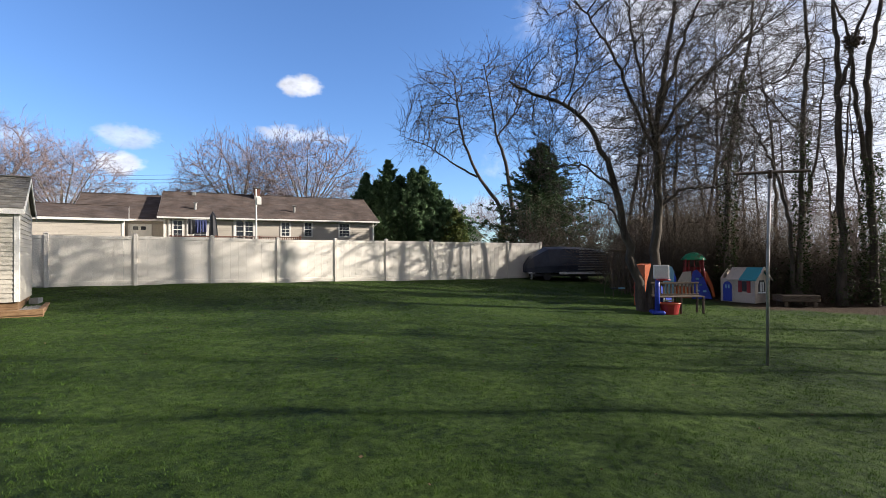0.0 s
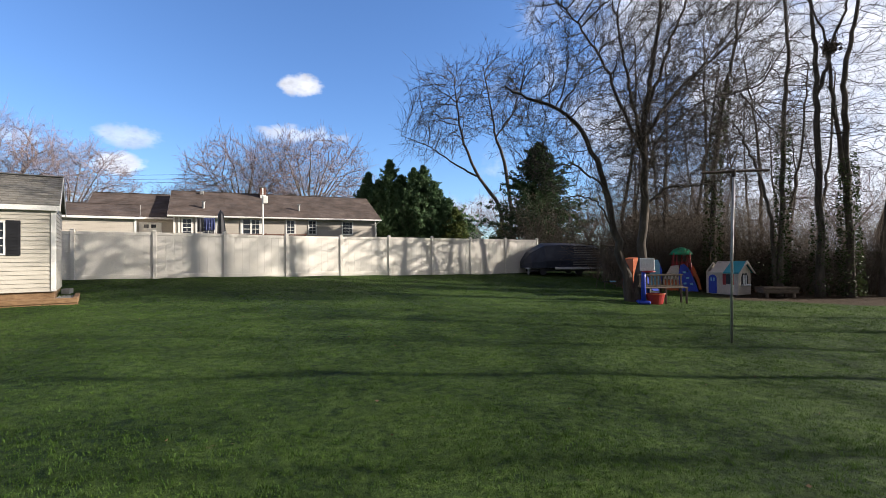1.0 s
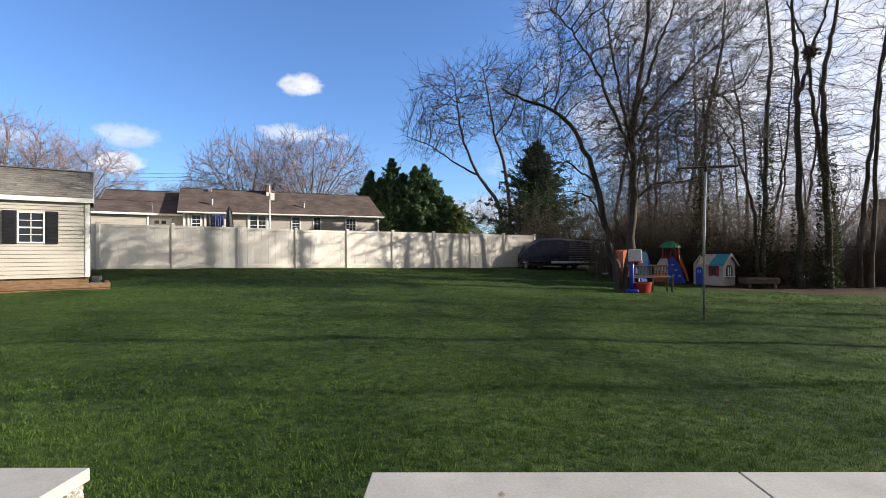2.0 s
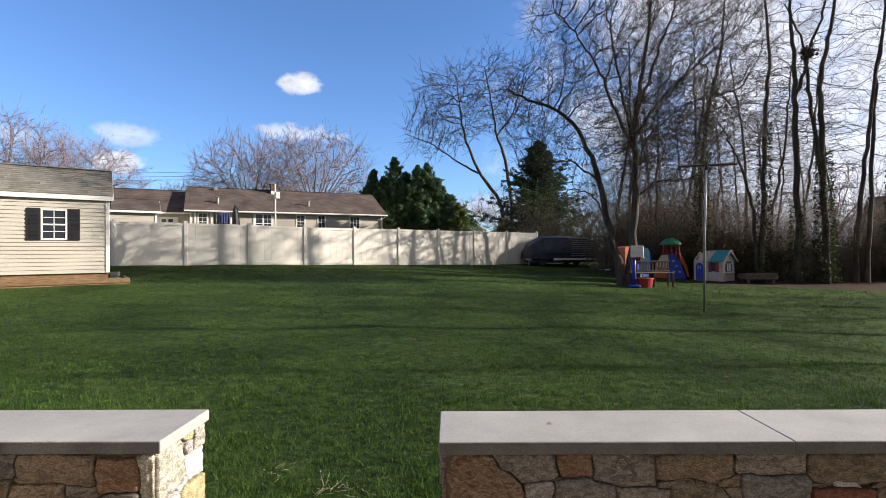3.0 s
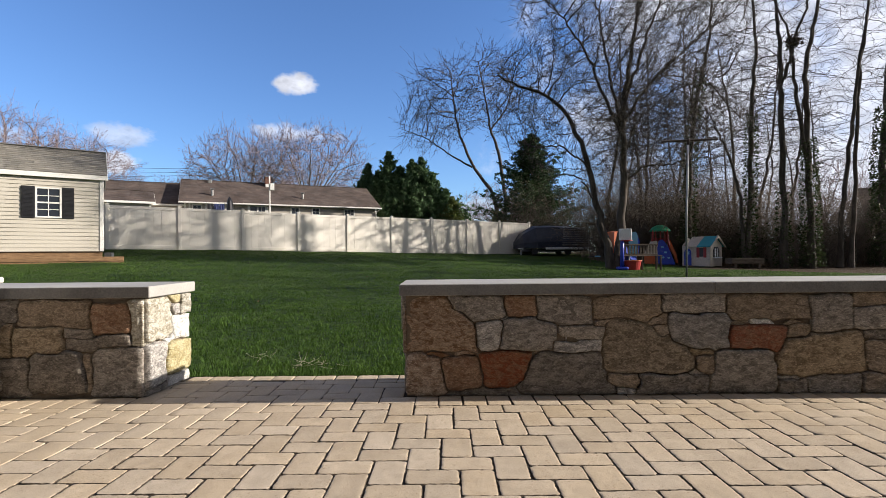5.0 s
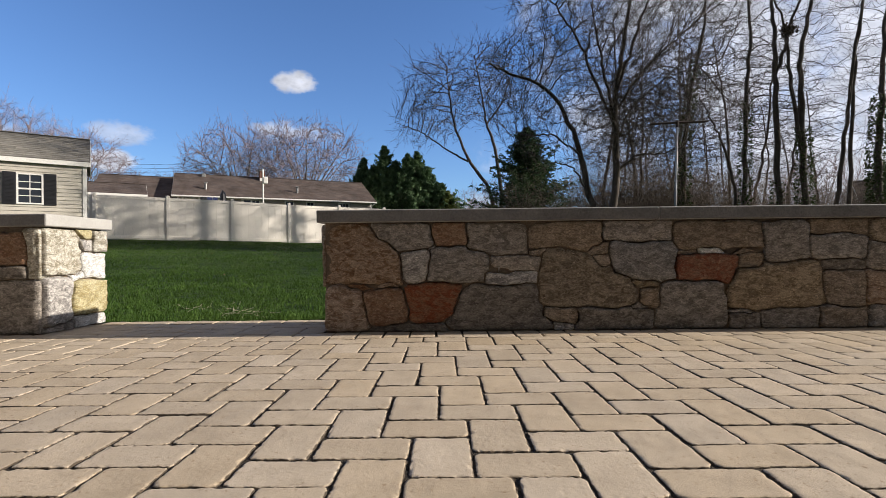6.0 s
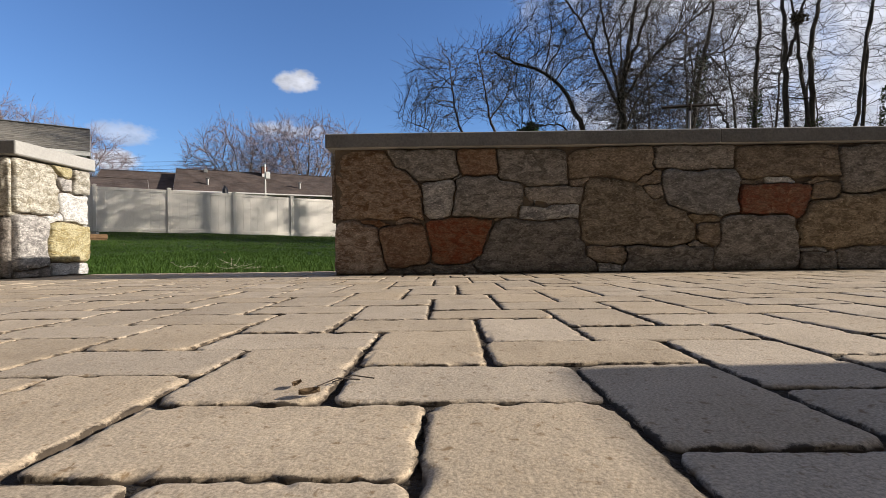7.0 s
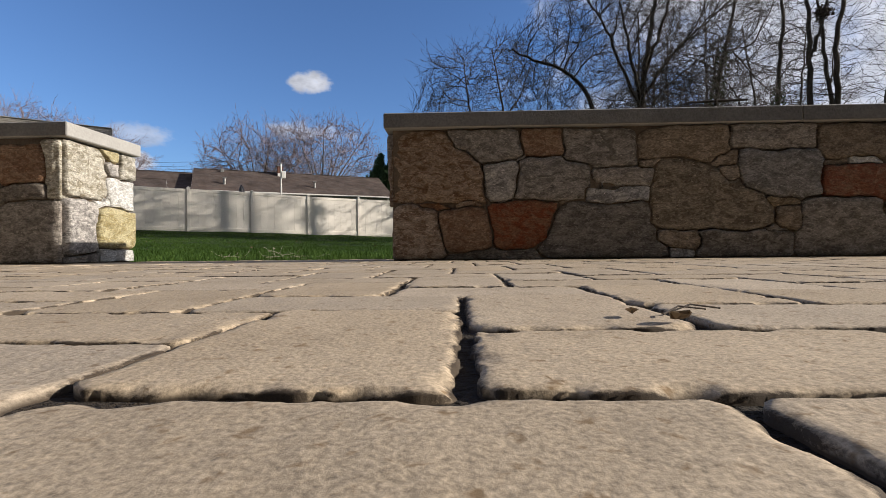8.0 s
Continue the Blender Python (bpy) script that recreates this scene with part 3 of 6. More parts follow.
def build_fence():
    turn = math.degrees(math.atan2(FENCE_WAY.y, FENCE_WAY.x))
    fence = thing("vinyl_fence", pose(0, 0, 0), "tall off-white vinyl privacy fence with capped posts at the lawn's end", "fence", kind="structure")
    step = 2.53
    drop = [2.79, 2.79, 2.775, 2.72, 2.72, 2.725, 2.71, 2.70, 2.69, 2.68, 2.67]
    board = None
    for i in range(-3, 10):
        p = FENCE_FROM + FENCE_WAY * (step * i)
        z = float(rise(p.x, p.y))
        top = drop[max(0, min(i, len(drop) - 1))]
        here = pose(p.x, p.y, 0, 0, 0, turn)
        post = Shape().box((-0.064, -0.064, z - 0.1), (0.064, 0.064, top), c=0.006)
        post = part("post", post, VINYL, fence, m=here)
        hat = Shape().box((-0.078, -0.078, 0), (0.078, 0.078, 0.02), c=0.004)
        hat.add([(-0.066, -0.066, 0.02), (0.066, -0.066, 0.02), (0.066, 0.066, 0.02), (-0.066, 0.066, 0.02), (0, 0, 0.055)], [(0, 1, 4), (1, 2, 4), (2, 3, 4), (3, 0, 4)])
        part("post_cap", hat, VINYL, post, m=pose(0, 0, top))
        if i == 9:
            break
        q = FENCE_FROM + FENCE_WAY * (step * (i + 1))
        z2 = float(rise(q.x, q.y))
        top2 = drop[max(0, min(i + 1, len(drop) - 1))]
        lean = top2 - top
        base = max(z, z2) + 0.02
        low = min(z, z2) - 0.08
        def rail(a, b, half, name):
            s = Shape().box((0.06, -half, 0), (step - 0.06, half, b - a), c=0.005)
            s.v = [(x, y, zz + a + lean * x / step) for x, y, zz in s.v]
            return part(name, s, VINYL, fence, m=here)
        rail(top - 0.17, top - 0.05, 0.028, "top_rail")
        rail(base + 0.01, base + 0.13, 0.028, "bottom_rail")
        n = 8
        w = (step - 0.128) / n
        for j in range(n):
            x0 = 0.064 + j * w
            s = Shape().box((x0 + 0.001, -0.012, low), (x0 + w - 0.001, 0.012, top - 0.12), c=0.002)
            s.v = [(x, y, zz + (lean * x / step if zz > low + 0.5 else 0)) for x, y, zz in s.v]
            part("board", s, VINYL, fence, m=here)


build_fence()


# ---- buildings ----
def lap_wall(width, z0, z1, lap=0.115, depth=0.022):
    """Lapped siding: a face along x, looking towards -y."""
    s, z = Shape(), z0
    while z < z1 - 0.01:
        t = min(z + lap, z1)
        s.add([(0, -depth, z), (width, -depth, z), (width, 0, t), (0, 0, t), (0, 0.002, z), (width, 0.002, z)], [(0, 1, 2, 3), (4, 5, 1, 0)])
        z = t
    return s


def shingle_slope(width, run, rise_by, course=0.14, tab=0.32, seed=1, tabs=None):
    """A roof slope from the eave (y=0, z=0) up and back, its tabs laid course by course."""
    rng = random.Random(seed)
    length = math.hypot(run, rise_by)
    n = max(3, round(length / course))
    up = Vector((0, run / length, rise_by / length))
    nor = Vector((0, -rise_by / length, run / length))
    s = Shape()
    s.add([(0, 0, -0.03), (width, 0, -0.03), (width, run, rise_by - 0.03), (0, run, rise_by - 0.03)], [(0, 1, 2, 3)])
    for i in range(n):
        a, b = length * i / n, length * (i + 1) / n + 0.01
        x = -rng.random() * tab
        while x < width:
            x0, x1 = max(0, x + 0.004), min(width, x + tab)
            if x1 - x0 > 0.01:
                lift = 0.010 + 0.006 * rng.random()
                lo, hi = up * a + nor * lift, up * b + nor * 0.001
                und = up * a - nor * 0.01
                piece = s if tabs is None else Shape()
                piece.add([lo + Vector((x0, 0, 0)), lo + Vector((x1, 0, 0)), hi + Vector((x1, 0, 0)), hi + Vector((x0, 0, 0)), und + Vector((x0, 0, 0)), und + Vector((x1, 0, 0))], [(0, 1, 2, 3), (4, 5, 1, 0)])
                if tabs is not None:
                    tabs.append(piece)
            x += tab
    return s


def window(parent, x, z, w, h, cols=2, rows=4, y=-0.02, mid=True, frame=0.045):
    """A double-hung window in a wall that looks towards -y."""
    win = part("window", box((x - frame, y - 0.03, z - frame), (x + w + frame, y, z), 0.004), WHITE, parent)
    part("pane", box((x, y - 0.006, z), (x + w, y - 0.001, z + h)), GLASS, win)
    part("frame", box((x - frame, y - 0.03, z + h), (x + w + frame, y, z + h + frame), 0.004), WHITE, win)
    part("frame", box((x - frame, y - 0.028, z), (x, y, z + h), 0.004), WHITE, win)
    part("frame", box((x + w, y - 0.028, z), (x + w + frame, y, z + h), 0.004), WHITE, win)
    for i in range(1, cols):
        part("bar", box((x + w * i / cols - 0.010, y - 0.016, z), (x + w * i / cols + 0.010, y - 0.003, z + h)), WHITE, win)
    for i in range(1, rows):
        t = 0.022 if mid and i * 2 == rows else 0.010
        part("bar", box((x, y - 0.018, z + h * i / rows - t), (x + w, y - 0.004, z + h * i / rows + t)), WHITE, win)
    return win


def gable_body(s, width, depth, z0, z1, ridge, overlap=0.0):
    """Plain wall body with gable ends."""
    s.add([(0, 0.004, z0), (width, 0.004, z0), (width, depth, z0), (0, depth, z0), (0, 0.004, z1), (width, 0.004, z1), (width, depth, z1), (0, depth, z1), (0, depth / 2, ridge), (width, depth / 2, ridge)],
          [(0, 1, 5, 4), (1, 2, 6, 9, 5), (2, 3, 7, 6), (3, 0, 4, 8, 7), (4, 5, 9, 8), (6, 7, 8, 9)])
    return s


def gable_roof(parent, width, depth, z_eave, z_ridge, over, mat, course, tab, seed, pieces=None):
    run = depth / 2 + over
    lift = (z_ridge - z_eave) / (depth / 2)
    for front in (True, False):
        tabs = [] if pieces and front else None
        s = shingle_slope(width + 2 * over, run, lift * run, course, tab, seed + front, tabs)
        m = pose(-over, -over, z_eave - lift * over + 0.05) if front else pose(width + over, depth + over, z_eave - lift * over + 0.05, 0, 0, 180)
        slope = part("roof_slope", s, mat, parent, m=m)
        for tile in tabs or ():
            part("shingle", tile, pieces, slope)
    part("ridge_cap", Shape().box((-over, depth / 2 - 0.09, z_ridge + 0.04), (width + over, depth / 2 + 0.09, z_ridge + 0.075), c=0.02), mat, parent)
    part("fascia", box((-over, -over - 0.015, z_eave - lift * over - 0.10), (width + over, -over + 0.012, z_eave - lift * over + 0.035), 0.004), WHITE, parent)
    for x in (-over - 0.012, width + over - 0.012):
        s = Shape()
        for y0, y1, za, zb in ((-over, depth / 2, z_eave - lift * over, z_ridge), (depth / 2, depth + over, z_ridge, z_eave - lift * over)):
            s.add([(x, y0, za - 0.10), (x, y1, zb - 0.10), (x, y1, zb + 0.04), (x, y0, za + 0.04), (x + 0.024, y0, za - 0.10), (x + 0.024, y1, zb - 0.10), (x + 0.024, y1, zb + 0.04), (x + 0.024, y0, za + 0.04)],
                  [(0, 1, 2, 3), (7, 6, 5, 4), (3, 2, 6, 7), (0, 4, 5, 1), (0, 3, 7, 4), (1, 5, 6, 2)])
        part("rake_board", s, WHITE, parent)


def build_shed():
    turn = 36.0
    wide, deep, z0, ze, zr = 4.3, 2.9, 0.88, 3.24, 4.14
    corner = Vector((-10.42, 12.80, 0))
    u = Vector((math.cos(radians(turn)), math.sin(radians(turn)), 0))
    m = Matrix.Translation(corner - u * wide) @ pose(0, 0, 0, 0, 0, turn)
    shed = thing("garden_shed", m, "cream vinyl-sided garden shed with a grey shingle roof and black shutters", "shed")
    part("wall", gable_body(Shape(), wide, deep, z0, ze, zr), SIDING, shed)
    part("siding", lap_wall(wide, z0, ze), SIDING, shed)
    gable_roof(shed, wide, deep, ze, zr, 0.11, ROOF_GREY, 0.14, 0.30, 21, ROOF_TAB)
    part("corner_board", box((wide - 0.09, -0.032, z0), (wide + 0.02, 0.09, ze), 0.006), WHITE, shed)
    part("siding", lap_wall(deep - 0.1, z0, ze), SIDING, shed, m=pose(wide + 0.002, 0.1, 0, 0, 0, 90))
    part("corner_board", box((-0.02, -0.032, z0), (0.10, 0.09, ze), 0.006), WHITE, shed)
    x = wide - 1.585
    window(shed, x, 1.915, 0.52, 0.81, 2, 4)
    for a in (x - 0.35, x + 0.57):
        sh = part("shutter", box((a, -0.05, 1.86), (a + 0.30, -0.018, 2.79), 0.008), BLACK, shed, "black louvred shutter")
        for i in range(22):
            part("slat", box((a + 0.04, -0.058, 1.92 + i * 0.038), (a + 0.26, -0.047, 1.945 + i * 0.038)), BLACK, sh)
    part("skid", box((0.02, 0.05, 0.62), (wide - 0.02, deep - 0.05, z0)), TIMBER, shed)
    # timber bed round it
    bed = thing("timber_bed", m, "raised bed of brown landscape timbers filled with grey gravel", "raised bed")
    for zc in (0.42, 0.57):
        part("timber", box((-0.4, -0.50, zc), (wide + 0.52, -0.37, zc + 0.14), 0.015), TIMBER, bed)
        part("timber", box((wide + 0.39, -0.36, zc), (wide + 0.52, 2.6, zc + 0.14), 0.015), TIMBER, bed)
    part("gravel", gravel_bed(wide), GRAVEL, bed, "loose grey gravel")
    blk = thing("cinder_block", m @ pose(wide + 0.20, 1.75, 0.66, 0, 0, 78), "grey concrete block on the gravel", "concrete block")
    s = Shape()
    for a, b in (((-0.2, -0.1, 0), (-0.165, 0.1, 0.19)), ((0.165, -0.1, 0), (0.2, 0.1, 0.19)), ((-0.018, -0.065, 0), (0.018, 0.065, 0.19)), ((-0.165, -0.1, 0), (0.165, -0.065, 0.19)), ((-0.165, 0.065, 0), (0.165, 0.1, 0.19))):
        s.box(a, b)
    part("body", s, CINDER, blk)


def gravel_bed(wide):
    rng = np.random.default_rng(5)
    s = Shape().box((-0.4, -0.37, 0.3), (wide + 0.39, 2.5, 0.655))
    for _ in range(500):
        side = rng.random() < 0.6
        x, y = (rng.uniform(wide + 0.03, wide + 0.37), rng.uniform(-0.3, 2.3)) if side else (rng.uniform(1.5, wide), rng.uniform(-0.35, -0.03))
        r = rng.uniform(0.012, 0.03)
        q = [Vector((x, y, 0.66)) + Vector(v) * r * rng.uniform(0.7, 1.2) for v in ((1, 0, 0), (0, 1, 0), (-1, 0, 0), (0, -1, 0), (0, 0, 1))]
        s.add(q, [(0, 1, 4), (1, 2, 4), (2, 3, 4), (3, 0, 4)])
    return s


build_shed()


def build_house():
    """The long low neighbour behind the fence, with its side wing, deck and yard things."""
    left, right = Vector((-19.0, 33.6, 0)), Vector((-5.75, 40.1, 0))
    wide = (right - left).length
    turn = math.degrees(math.atan2(right.y - left.y, right.x - left.x))
    m = Matrix.Translation(left) @ pose(0, 0, 0, 0, 0, turn)
    zb, ze, zr = 1.6, 4.84, 6.85
    house = thing("ranch_house", m, "long beige-sided ranch house with a brown shingle roof behind the fence", "house")
    part("wall", gable_body(Shape(), wide, 8.0, zb, ze, zr), SIDING_FAR, house)
    part("siding", lap_wall(wide, zb, ze, 0.16, 0.02), SIDING_FAR, house)
    gable_roof(house, wide, 8.0, ze, zr, 0.35, ROOF_BROWN, 0.22, 0.45, 31)
    for x in (0.0, wide - 0.12):
        part("corner_board", box((x, -0.04, zb), (x + 0.12, 0.1, ze), 0.006), WHITE, house)
    part("gutter", box((-0.35, -0.47, ze - 0.26), (wide + 0.35, -0.36, ze - 0.15), 0.02), WHITE, house)
    part("downpipe", Shape().tube([(wide + 0.3, -0.42, ze - 0.2), (wide - 0.06, -0.10, ze - 0.55), (wide - 0.06, -0.10, zb)], 0.05, 6), WHITE, house)
    for x, z, w, h, c in ((7.65, 3.5, 0.56, 0.98, 2), (9.33, 3.5, 0.5, 0.98, 2), (11.98, 3.5, 0.76, 0.95, 3), (0.60, 3.25, 0.52, 1.2, 2), (1.85, 3.25, 0.75, 1.2, 2), (4.55, 3.1, 0.5, 1.4, 1), (5.13, 3.1, 0.52, 1.4, 2)):
        window(house, x, z, w, h, c, 4, frame=0.09)
    for x in (0.36, 1.45, 2.8, 4.42, 5.09, 5.78):
        part("mullion", box((x - 0.06, -0.06, zb + 1.0), (x + 0.06, -0.012, ze - 0.15), 0.005), WHITE, house)
    # chimney of brick with a white flashing
    ch = part("chimney", box((6.0, 3.2, 6.0), (6.45, 3.75, 7.35), 0.02), BRICK, house, "red brick chimney")
    part("chimney_cap", box((5.94, 3.14, 7.35), (6.51, 3.81, 7.42), 0.02), CINDER, ch)
    part("flashing", box((6.02, 3.15, 6.3), (6.43, 3.195, 6.75), 0.01), WHITE, ch)
    for x, y in ((1.9, 0.9), (8.7, 0.9)):
        part("vent_pipe", Shape().tube([(x, y, ze + 0.4), (x, y, ze + 0.95)], 0.09, 8).box((x - 0.14, y - 0.14, ze + 0.95), (x + 0.14, y + 0.14, ze + 1.02), c=0.02), STEEL, house)
    part("roof_vent", box((1.6, 3.4, 6.6), (1.9, 3.7, 6.90), 0.05), CINDER, house)

    # the side wing with its door
    wing = thing("house_wing", m @ pose(-5.2, 1.3, 0), "beige side wing with a lower brown roof and a pale door", "house wing")
    part("wall", gable_body(Shape(), 5.2, 7.0, zb, ze - 0.12, zr - 0.25), SIDING_FAR, wing)
    part("siding", lap_wall(5.2, zb, ze - 0.12, 0.16, 0.02), SIDING_FAR, wing)
    gable_roof(wing, 5.2, 7.0, ze - 0.12, zr - 0.25, 0.3, ROOF_BROWN, 0.22, 0.45, 37)
    door = part("door", box((3.0, -0.06, zb), (4.4, -0.022, 4.25), 0.01), WHITE, wing, "white panelled door")
    for x in (3.3, 3.75):
        part("pane", box((x, -0.068, 3.85), (x + 0.3, -0.058, 4.1)), GLASS, door)

    # deck with a red-brown rail
    deck = thing("deck", m @ pose(0.5, 0, 0), "raised wooden deck with a red-brown slatted rail", "deck")
    part("floor", box((0, -2.6, 2.2), (8.2, -0.05, 2.35), 0.01), OLDWOOD, deck)
    for x in (0.1, 2.7, 5.4, 8.1):
        part("post", box((x - 0.06, -2.55, 1.3), (x + 0.06, -2.43, 3.38), 0.006), BRICK, deck)
    part("rail", box((0, -2.57, 3.28), (8.2, -2.43, 3.34), 0.01), BRICK, deck)
    for i in range(54):
        part("baluster", box((0.1 + i * 0.15, -2.52, 2.35), (0.16 + i * 0.15, -2.48, 3.28)), BRICK, deck)

    # white pole with a box in the neighbour's yard, folded parasol, washing
    pole = thing("tall_pole", m @ pose(5.65, -3.0, 0), "tall white pole with a small white box", "pole")
    part("shaft", Shape().tube([(0, 0, 1.3), (0, 0, 6.5)], [0.07, 0.05], 8), WHITE, pole)
    part("box", box((0.02, -0.1, 5.45), (0.32, 0.1, 5.95), 0.02), WHITE, pole)
    par = thing("folded_parasol", m @ pose(3.05, -1.8, 2.35), "closed dark brown parasol standing on the deck", "parasol")
    part("pole", Shape().tube([(0, 0, 0), (0, 0, 1.0)], 0.03, 8), RUST, par)
    part("canopy", Shape().tube([(0, 0, 0.45), (0.02, 0, 0.7), (0.0, 0, 1.5), (-0.03, 0, 2.35), (-0.05, 0, 2.65)], [0.34, 0.30, 0.26, 0.18, 0.03], 9), P_DARK, par)
    line = thing("washing_line", m @ pose(1.65, -2.2, 2.35), "dark blue washing hung over a line on the deck", "washing")
    part("cord", Shape().tube([(-0.3, 0, 2.12), (0.5, 0, 2.06), (1.2, 0, 2.12)], 0.012, 5), WHITE, line)
    for i, (x, w, h, mat) in enumerate(((-0.1, 0.4, 0.95, P_DARK), (0.33, 0.34, 0.85, CLOTH_BLUE), (0.7, 0.3, 0.8, CLOTH_BLUE))):
        s = Shape()
        n = 7
        for side in (-0.012, 0.012):
            for r in range(4):
                for c in range(n):
                    s.v.append((x + w * c / (n - 1), side + 0.05 * math.sin(c * 1.9 + i) * r / 3, 2.06 - h * r / 3))
        for k in range(2):
            for r in range(3):
                for c in range(n - 1):
                    a = k * 4 * n + r * n + c
                    s.f.append((a, a + 1, a + n + 1, a + n))
        part("cloth", s, mat, line)

    # long low outbuilding closer to the fence
    o = thing("outbuilding", Matrix.Translation((-24.72, 26.05, 0)) @ pose(0, 0, 0, 0, 0, 33.0), "long low beige outbuilding with a brown shingle roof behind the fence", "garage")
    part("wall", gable_body(Shape(), 6.7, 5.2, 1.2, 4.32, 5.22), SIDING_FAR, o)
    part("siding", lap_wall(6.7, 1.2, 4.32, 0.15, 0.02), SIDING_FAR, o)
    gable_roof(o, 6.7, 5.2, 4.32, 5.22, 0.25, ROOF_BROWN, 0.2, 0.4, 41)
    part("corner_board", box((6.6, -0.04, 1.2), (6.72, 0.1, 4.27), 0.006), WHITE, o)


build_house()


def build_unseen_house():
    """Unseen house added behind and beside the patio: it closes the place, dims the walls and shades the paving."""
    h = thing("home", pose(0, 0, 0), "unseen cream-sided house added to close the patio and block sky", "house")
    part("wall", box((-9, -13, -0.1), (16, -4.6, 6.2)), SIDING, h)
    part("siding", lap_wall(17.7, 0.1, 6.2), SIDING, h, m=pose(8.7, -4.6, 0, 0, 0, 180))
    # unseen block, placed and sized to cast the shade edge on the paving
    part("shade_block", box((2.0, -4.58, -0.06), (4.6, -1.487, 0.535), 0.004), CINDER, h, "unseen low concrete block added to shade the paving")
    part("roof", Shape().prism([(-9.4, 6.2), (16.4, 6.2), (16.4, 6.35), (-9.4, 6.35)], -13.4, -4.3), ROOF_GREY, h)


build_unseen_house()


# ---- trees ----
def tube_arrays(pts, rad, sides):
    """Tubes round many branches at once. pts: branch, knot, xyz."""
    n, k, _ = pts.shape
    d = np.gradient(pts, axis=1)
    d /= np.linalg.norm(d, axis=2, keepdims=True) + 1e-9
    ref = np.where(np.abs(d[:, :1, 2:]) < 0.75, np.array([[[0.0, 0.0, 1.0]]]), np.array([[[1.0, 0.0, 0.0]]]))
    a = np.cross(d, np.broadcast_to(ref, d.shape))
    a /= np.linalg.norm(a, axis=2, keepdims=True) + 1e-9
    b = np.cross(d, a)
    t = np.arange(sides) * 2 * np.pi / sides
    ring = pts[:, :, None, :] + rad[:, :, None, None] * (a[:, :, None, :] * np.cos(t)[None, None, :, None] + b[:, :, None, :] * np.sin(t)[None, None, :, None])
    i = np.arange(n)[:, None, None] * (k * sides) + np.arange(k - 1)[None, :, None] * sides
    s = np.arange(sides)[None, None, :]
    q = (s + 1) % sides
    faces = np.stack([i + s, i + q, i + sides + q, i + sides + s], -1).reshape(-1, 4)
    return ring.reshape(-1, 3), faces


def grow(start, way, length, radius, knots, wiggle, lift, rng, taper=0.35):
    n = len(start)
    pts, d = [start], way / (np.linalg.norm(way, axis=1, keepdims=True) + 1e-9)
    for _ in range(knots):
        d = d + rng.normal(0, wiggle, (n, 3)) + np.array([0, 0, lift])
        d /= np.linalg.norm(d, axis=1, keepdims=True) + 1e-9
        pts.append(pts[-1] + d * (length / knots)[:, None])
    f = np.linspace(1.0, taper, knots + 1)
    return np.stack(pts, 1), radius[:, None] * f[None]


def spawn(pts, rad, per, ratio, angle, lo, rng, thin=0.62, least=0.004, spread=0.35):
    """Places where side branches leave, with their directions, lengths and girths."""
    n, k, _ = pts.shape
    length = np.linalg.norm(np.diff(pts, axis=1), axis=2).sum(1)
    t = rng.uniform(lo, 1.0, (n, per))
    t[:, 0] = 1.0 - 0.02 * rng.random(n)
    pos = t * (k - 1)
    i = np.minimum(pos.astype(int), k - 2)
    f = (pos - i)[..., None]
    row = np.arange(n)[:, None]
    p = pts[row, i] * (1 - f) + pts[row, i + 1] * f
    d = pts[row, i + 1] - pts[row, i]
    d /= np.linalg.norm(d, axis=2, keepdims=True) + 1e-9
    r = rad[row, i] * (1 - f[..., 0]) + rad[row, i + 1] * f[..., 0]
    side = rng.normal(0, 1, d.shape)
    side -= (side * d).sum(2, keepdims=True) * d
    side /= np.linalg.norm(side, axis=2, keepdims=True) + 1e-9
    a = rng.normal(angle, spread * angle, (n, per))[..., None]
    a[:, 0] *= 0.4
    way = d * np.cos(a) + side * np.sin(a)
    ln = length[:, None] * ratio * rng.uniform(0.55, 1.2, (n, per)) * (1.15 - 0.45 * t)
    rr = np.maximum(np.minimum(r * thin, r), least)
    return p.reshape(-1, 3), way.reshape(-1, 3), ln.ravel(), rr.ravel()


def join_arrays(parts):
    vs, fs, n = [], [], 0
    for v, f in parts:
        vs.append(v), fs.append(f + n)
        n += len(v)
    return np.concatenate(vs), np.concatenate(fs)


def smooth_line(points, radii, n=14):
    """A limb through a few knots, rounded."""
    P = np.array(points, float)
    t = np.linspace(0, len(P) - 1, n)
    out = np.stack([np.interp(t, np.arange(len(P)), P[:, i]) for i in range(3)], 1)
    for _ in range(2):
        out[1:-1] = 0.25 * out[:-2] + 0.5 * out[1:-1] + 0.25 * out[2:]
    return out, np.interp(t, np.arange(len(P)), np.linspace(radii[0], radii[1], len(P)))


def segment_tubes(p0, p1, d0, d1, r0, r1, sides):
    """Many short tapered tubes at once, from p0 to p1, their ends square to d0 and d1."""
    ref = np.array([0.83, 0.31, 0.17])

    def ring(p, d, r):
        a = np.cross(d, ref)
        a /= np.linalg.norm(a, axis=1, keepdims=True) + 1e-9
        b = np.cross(d, a)
        t = np.arange(sides) * 2 * np.pi / sides
        return p[:, None] + r[:, None, None] * (a[:, None] * np.cos(t)[None, :, None] + b[:, None] * np.sin(t)[None, :, None])

    n = len(p0)
    v = np.concatenate([ring(p0, d0, r0), ring(p1, d1, r1)], 1).reshape(-1, 3)
    i = np.arange(n)[:, None] * (2 * sides)
    k = np.arange(sides)[None]
    q = (k + 1) % sides
    return v, np.stack([i + k, i + q, i + sides + q, i + sides + k], -1).reshape(-1, 4)


